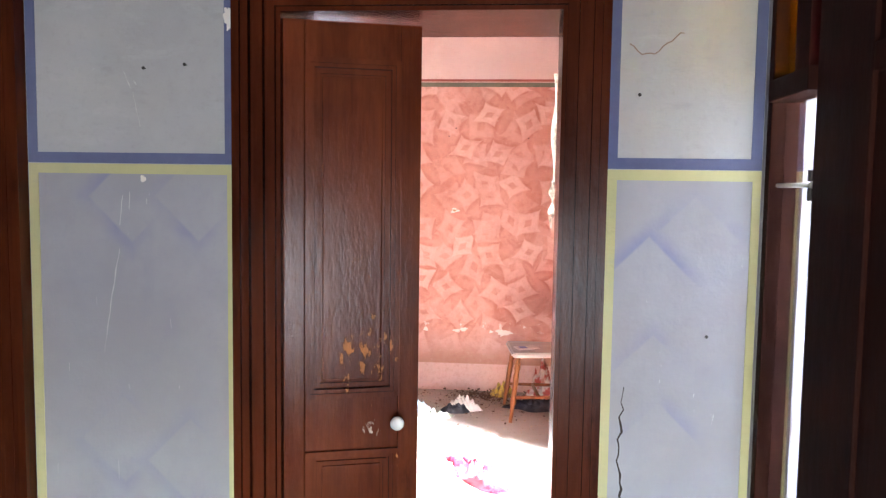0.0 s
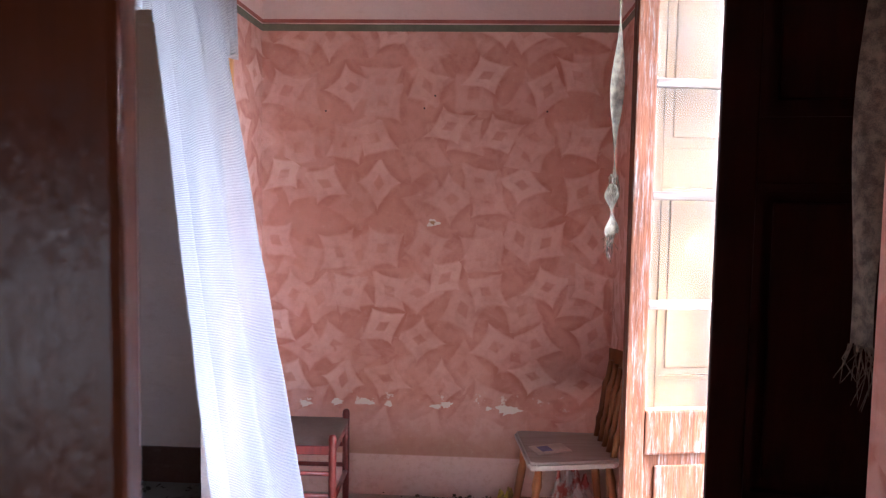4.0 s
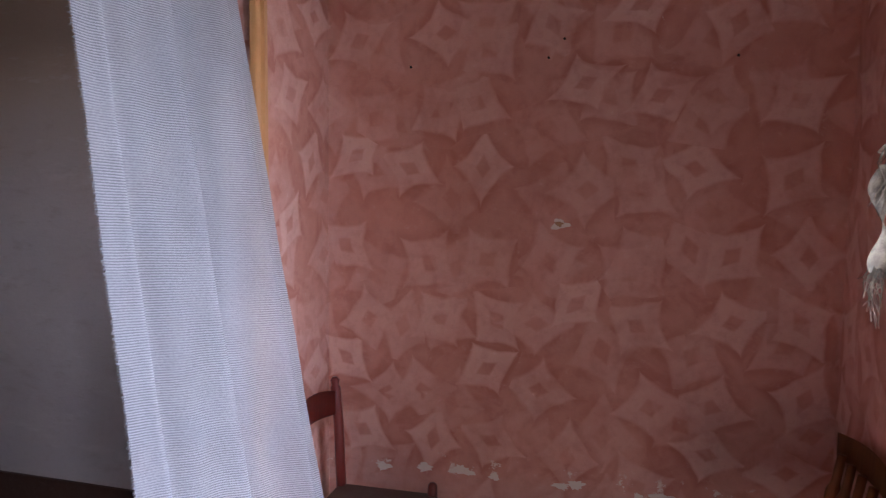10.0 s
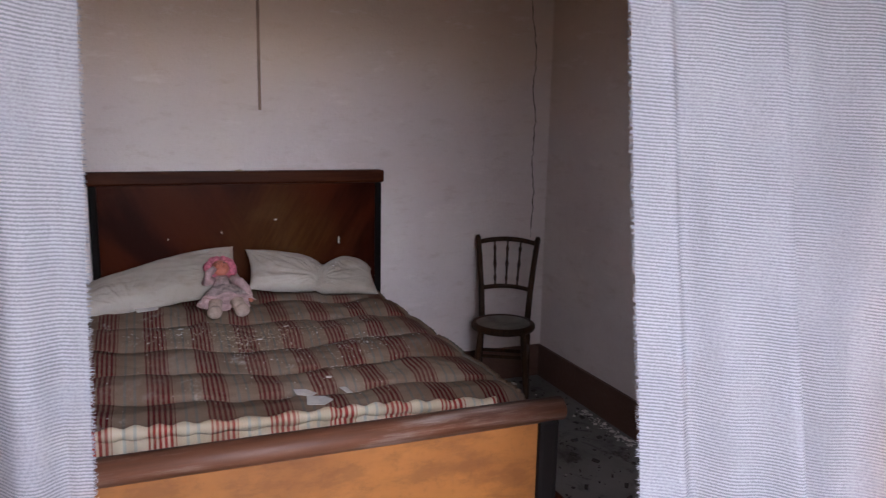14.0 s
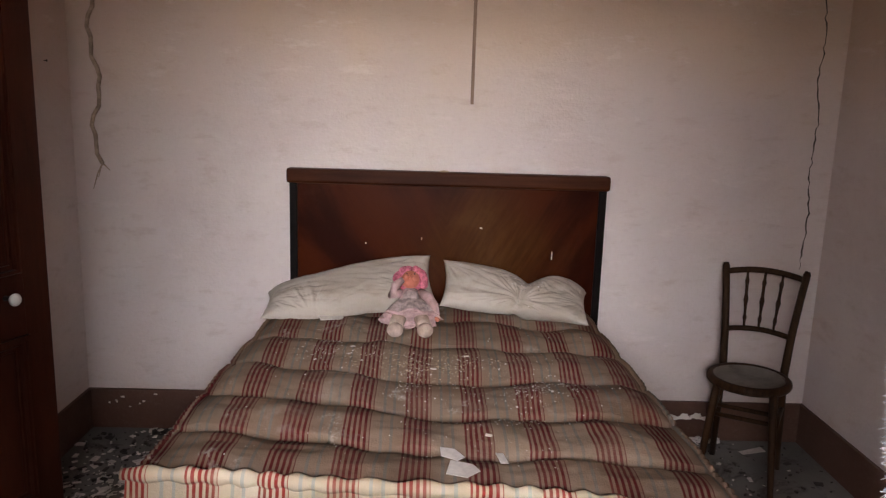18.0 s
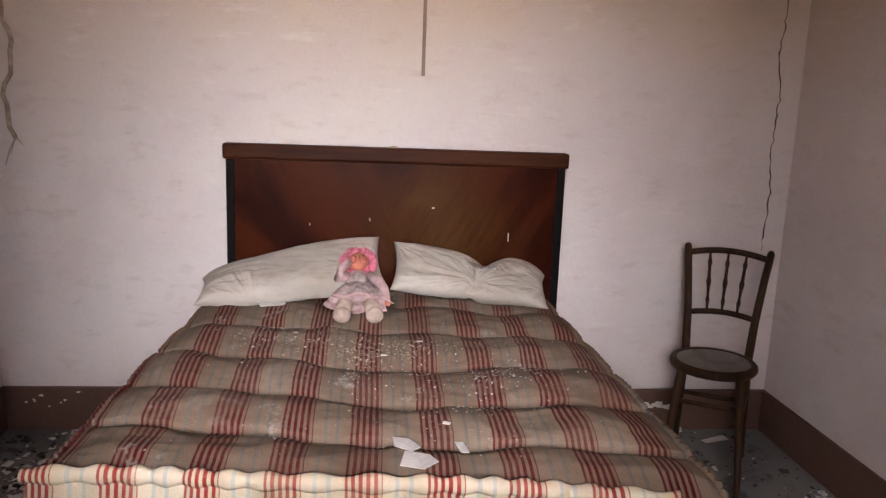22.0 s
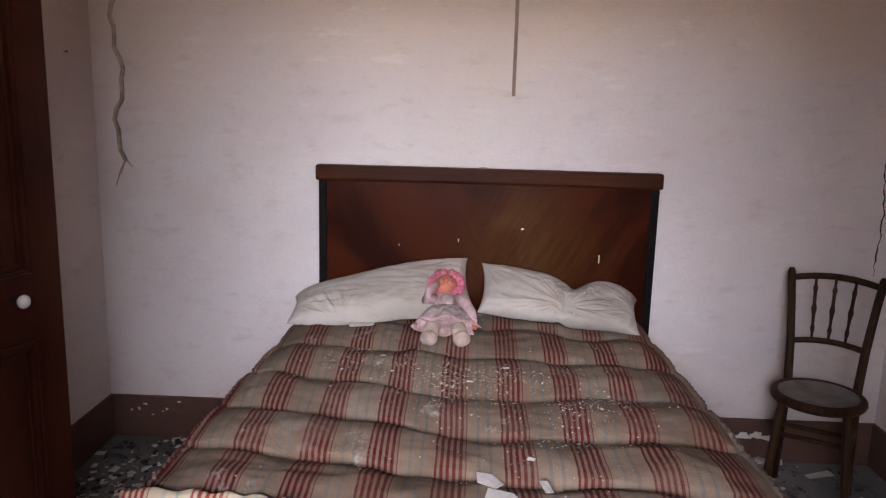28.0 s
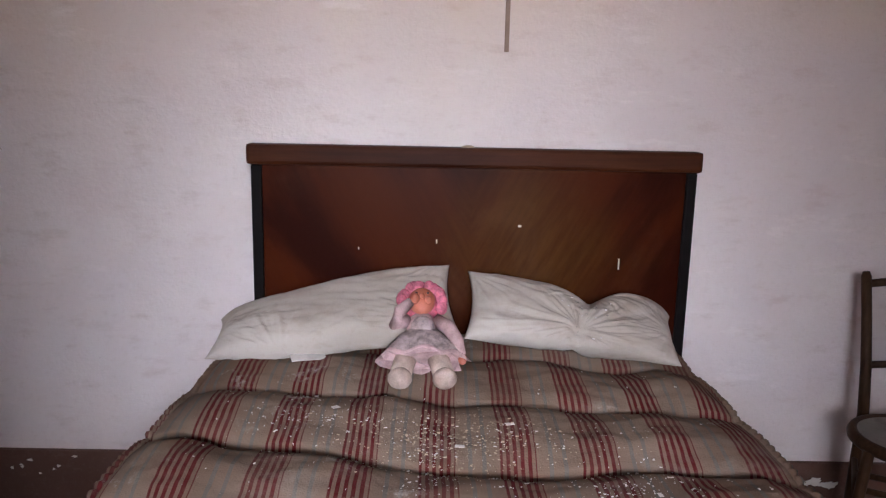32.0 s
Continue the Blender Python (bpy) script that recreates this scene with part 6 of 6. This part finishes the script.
def patch(name, cx, cz, r, mat, seed, face, axis, label, sx=1.0, d=0.002):
    """An irregular patch where paint or plaster has come away."""
    rg = random.Random(seed)
    n = 26
    pts = []
    for k in range(n):
        a = k * math.tau / n
        q = r * (0.6 + 0.7 * rg.random() * (0.6 + 0.4 * math.sin(3 * a + seed)))
        pts.append((cx + sx * q * math.cos(a), cz + q * math.sin(a)))
    bm = bmesh.new()
    lo = [bm.verts.new((p[0], face, p[1]) if axis == "y" else (face, p[0], p[1])) for p in pts]
    hi = [bm.verts.new((p[0] * 0.97 + cx * 0.03, face + d, p[1] * 0.97 + cz * 0.03) if axis == "y" else (face + d, p[0] * 0.97 + cx * 0.03, p[1] * 0.97 + cz * 0.03)) for p in pts]
    bm.faces.new(hi)
    for k in range(n):
        bm.faces.new((lo[k], lo[(k + 1) % n], hi[(k + 1) % n], hi[k]))
    return tagged(part(name, bm, mat), label, "patch", "", "structure")


BARE = plaster("bare_brown_plaster", (0.36, 0.22, 0.12), (0.46, 0.30, 0.18), (0.24, 0.14, 0.08), 0.55)
WHITE_P = plaster("bare_white_plaster", (0.68, 0.62, 0.55), (0.76, 0.70, 0.63), (0.55, 0.45, 0.38), 0.6)
patch("bare_patch", -0.73, 2.66, 0.05, BARE, 3, PINK_Y, "y", "bare brown plaster where the frieze flaked", 1.5, -0.002)
patch("bare_patch", -0.78, 2.475, 0.028, BARE, 5, PINK_Y, "y", "small bare patch in the frieze", 1.3, -0.002)
patch("bare_patch", -0.60, 2.76, 0.045, WHITE_P, 8, PINK_Y, "y", "white plaster patch in the frieze", 1.6, -0.002)
patch("bare_patch", -0.39, 1.376, 0.022, WHITE_P, 2, PINK_Y, "y", "small hole in the stamped wall", 1.4, -0.002)
patch("hole", -0.392, 1.378, 0.010, BARE, 6, PINK_Y - 0.002, "y", "dark hole in the stamped wall", 1.6, -0.001)
for k, (x, z, r, sx) in enumerate(((-1.02, 0.455, 0.018, 1.8), (-0.86, 0.47, 0.02, 1.9), (-0.72, 0.475, 0.02, 2.4), (-0.60, 0.468, 0.018, 1.2), (-0.36, 0.462, 0.014, 2.2), (-0.31, 0.472, 0.02, 1.6), (0.0, 0.455, 0.028, 2.4), (-0.10, 0.46, 0.012, 1.4))):
    patch("bare_patch", x, z, r, WHITE_P, 20 + k, PINK_Y, "y", "flaked white plaster low on the stamped wall", sx, -0.002)
patch("chipped_edge", -0.772, 2.0, 0.04, WHITE_P, 31, HALL_Y - 0.004, "y", "broken plaster edge beside the door casing", 0.5, -0.002)
patch("hole", -1.03, 1.548, 0.012, WHITE_P, 33, HALL_Y - 0.003, "y", "chipped spot under the yellow line", 0.8, -0.001)

# chipped and flecked skirting behind the bed
for k in range(9):
    patch("chipped_skirting", 4.78 + 0.052 * k, 0.112 + 0.006 * math.sin(k * 2.1), 0.016, WHITE_P, 60 + k, BED_X + 0.0155, "x", "white plaster showing through the broken skirting", 2.3, 0.002)
rg2 = random.Random(21)
for k in range(26):
    patch("paint_fleck", rg2.uniform(2.42, 3.5), 0.125 + rg2.gauss(0, 0.012), rg2.uniform(0.002, 0.006), WHITE_P, 90 + k, BED_X + 0.0155, "x", "pale fleck where the skirting paint has chipped", rg2.uniform(0.8, 2.4), 0.0015)

# dry tendril on the hall wall
pts = [(0.33 + 0.011 * k, HALL_Y - 0.006, 1.925 - 0.028 * math.sin(k * 0.35) + 0.004 * math.sin(k * 1.7)) for k in range(14)]
vine = tagged(part("dry_tendril", tube(pts, [0.0016] * 13 + [0.0008], 6), BROWN_TUBE), "dry plant tendril clinging to the hall wall", "tendril")

# ---- lace scraps on the window ----
def lace_strip(name, x0, y0, dx, dy, z0, z1, w0, w1, label, seed):
    bm = sheet(10, 60, lambda u, v: Vector((x0 + dx * u + 0.010 * math.sin(v * 9 + u * 3 + seed), y0 + dy * u * (w0 + (w1 - w0) * v) + 0.012 * math.sin(v * 5 + seed), z0 + (z1 - z0) * v + (0.02 * noise.noise(Vector((u * 6, seed, 0))) if v < 0.02 else 0))))
    ob = tagged(part(name, bm, LACE, None, smooth=True), label, "lace")
    bm = bmesh.new()
    rg = random.Random(int(seed * 7))
    for k in range(26):
        u = rg.random()
        p = Vector((x0 + dx * u, y0 + dy * u * w0, z0 + 0.01))
        L = rg.uniform(0.02, 0.11)
        tube([p, p + Vector((rg.uniform(-0.01, 0.01), rg.uniform(-0.01, 0.01), -L * 0.5)), p + Vector((rg.uniform(-0.02, 0.02), rg.uniform(-0.015, 0.015), -L))], [0.0012, 0.001, 0.0006], 4, bm)
    tagged(part("loose_threads", bm, LACE, ob), kind="stuff")
    return ob


lace_strip("lace_curtain", 0.485, 3.170, 0.03, -0.075, 1.27, 2.28, 0.7, 0.9, "tattered yellowed lace hanging beside the dark shutter", 1.0)
lace_strip("lace_scrap", 0.252, 4.285, 0.03, 0.03, 1.40, 1.56, 1.0, 1.0, "frayed lace scrap hanging from the window leaf", 4.0)
lace_strip("lace_scrap", 0.258, 4.285, 0.028, 0.03, 1.58, 2.20, 1.0, 0.4, "thin strip of lace along the window leaf", 7.0)
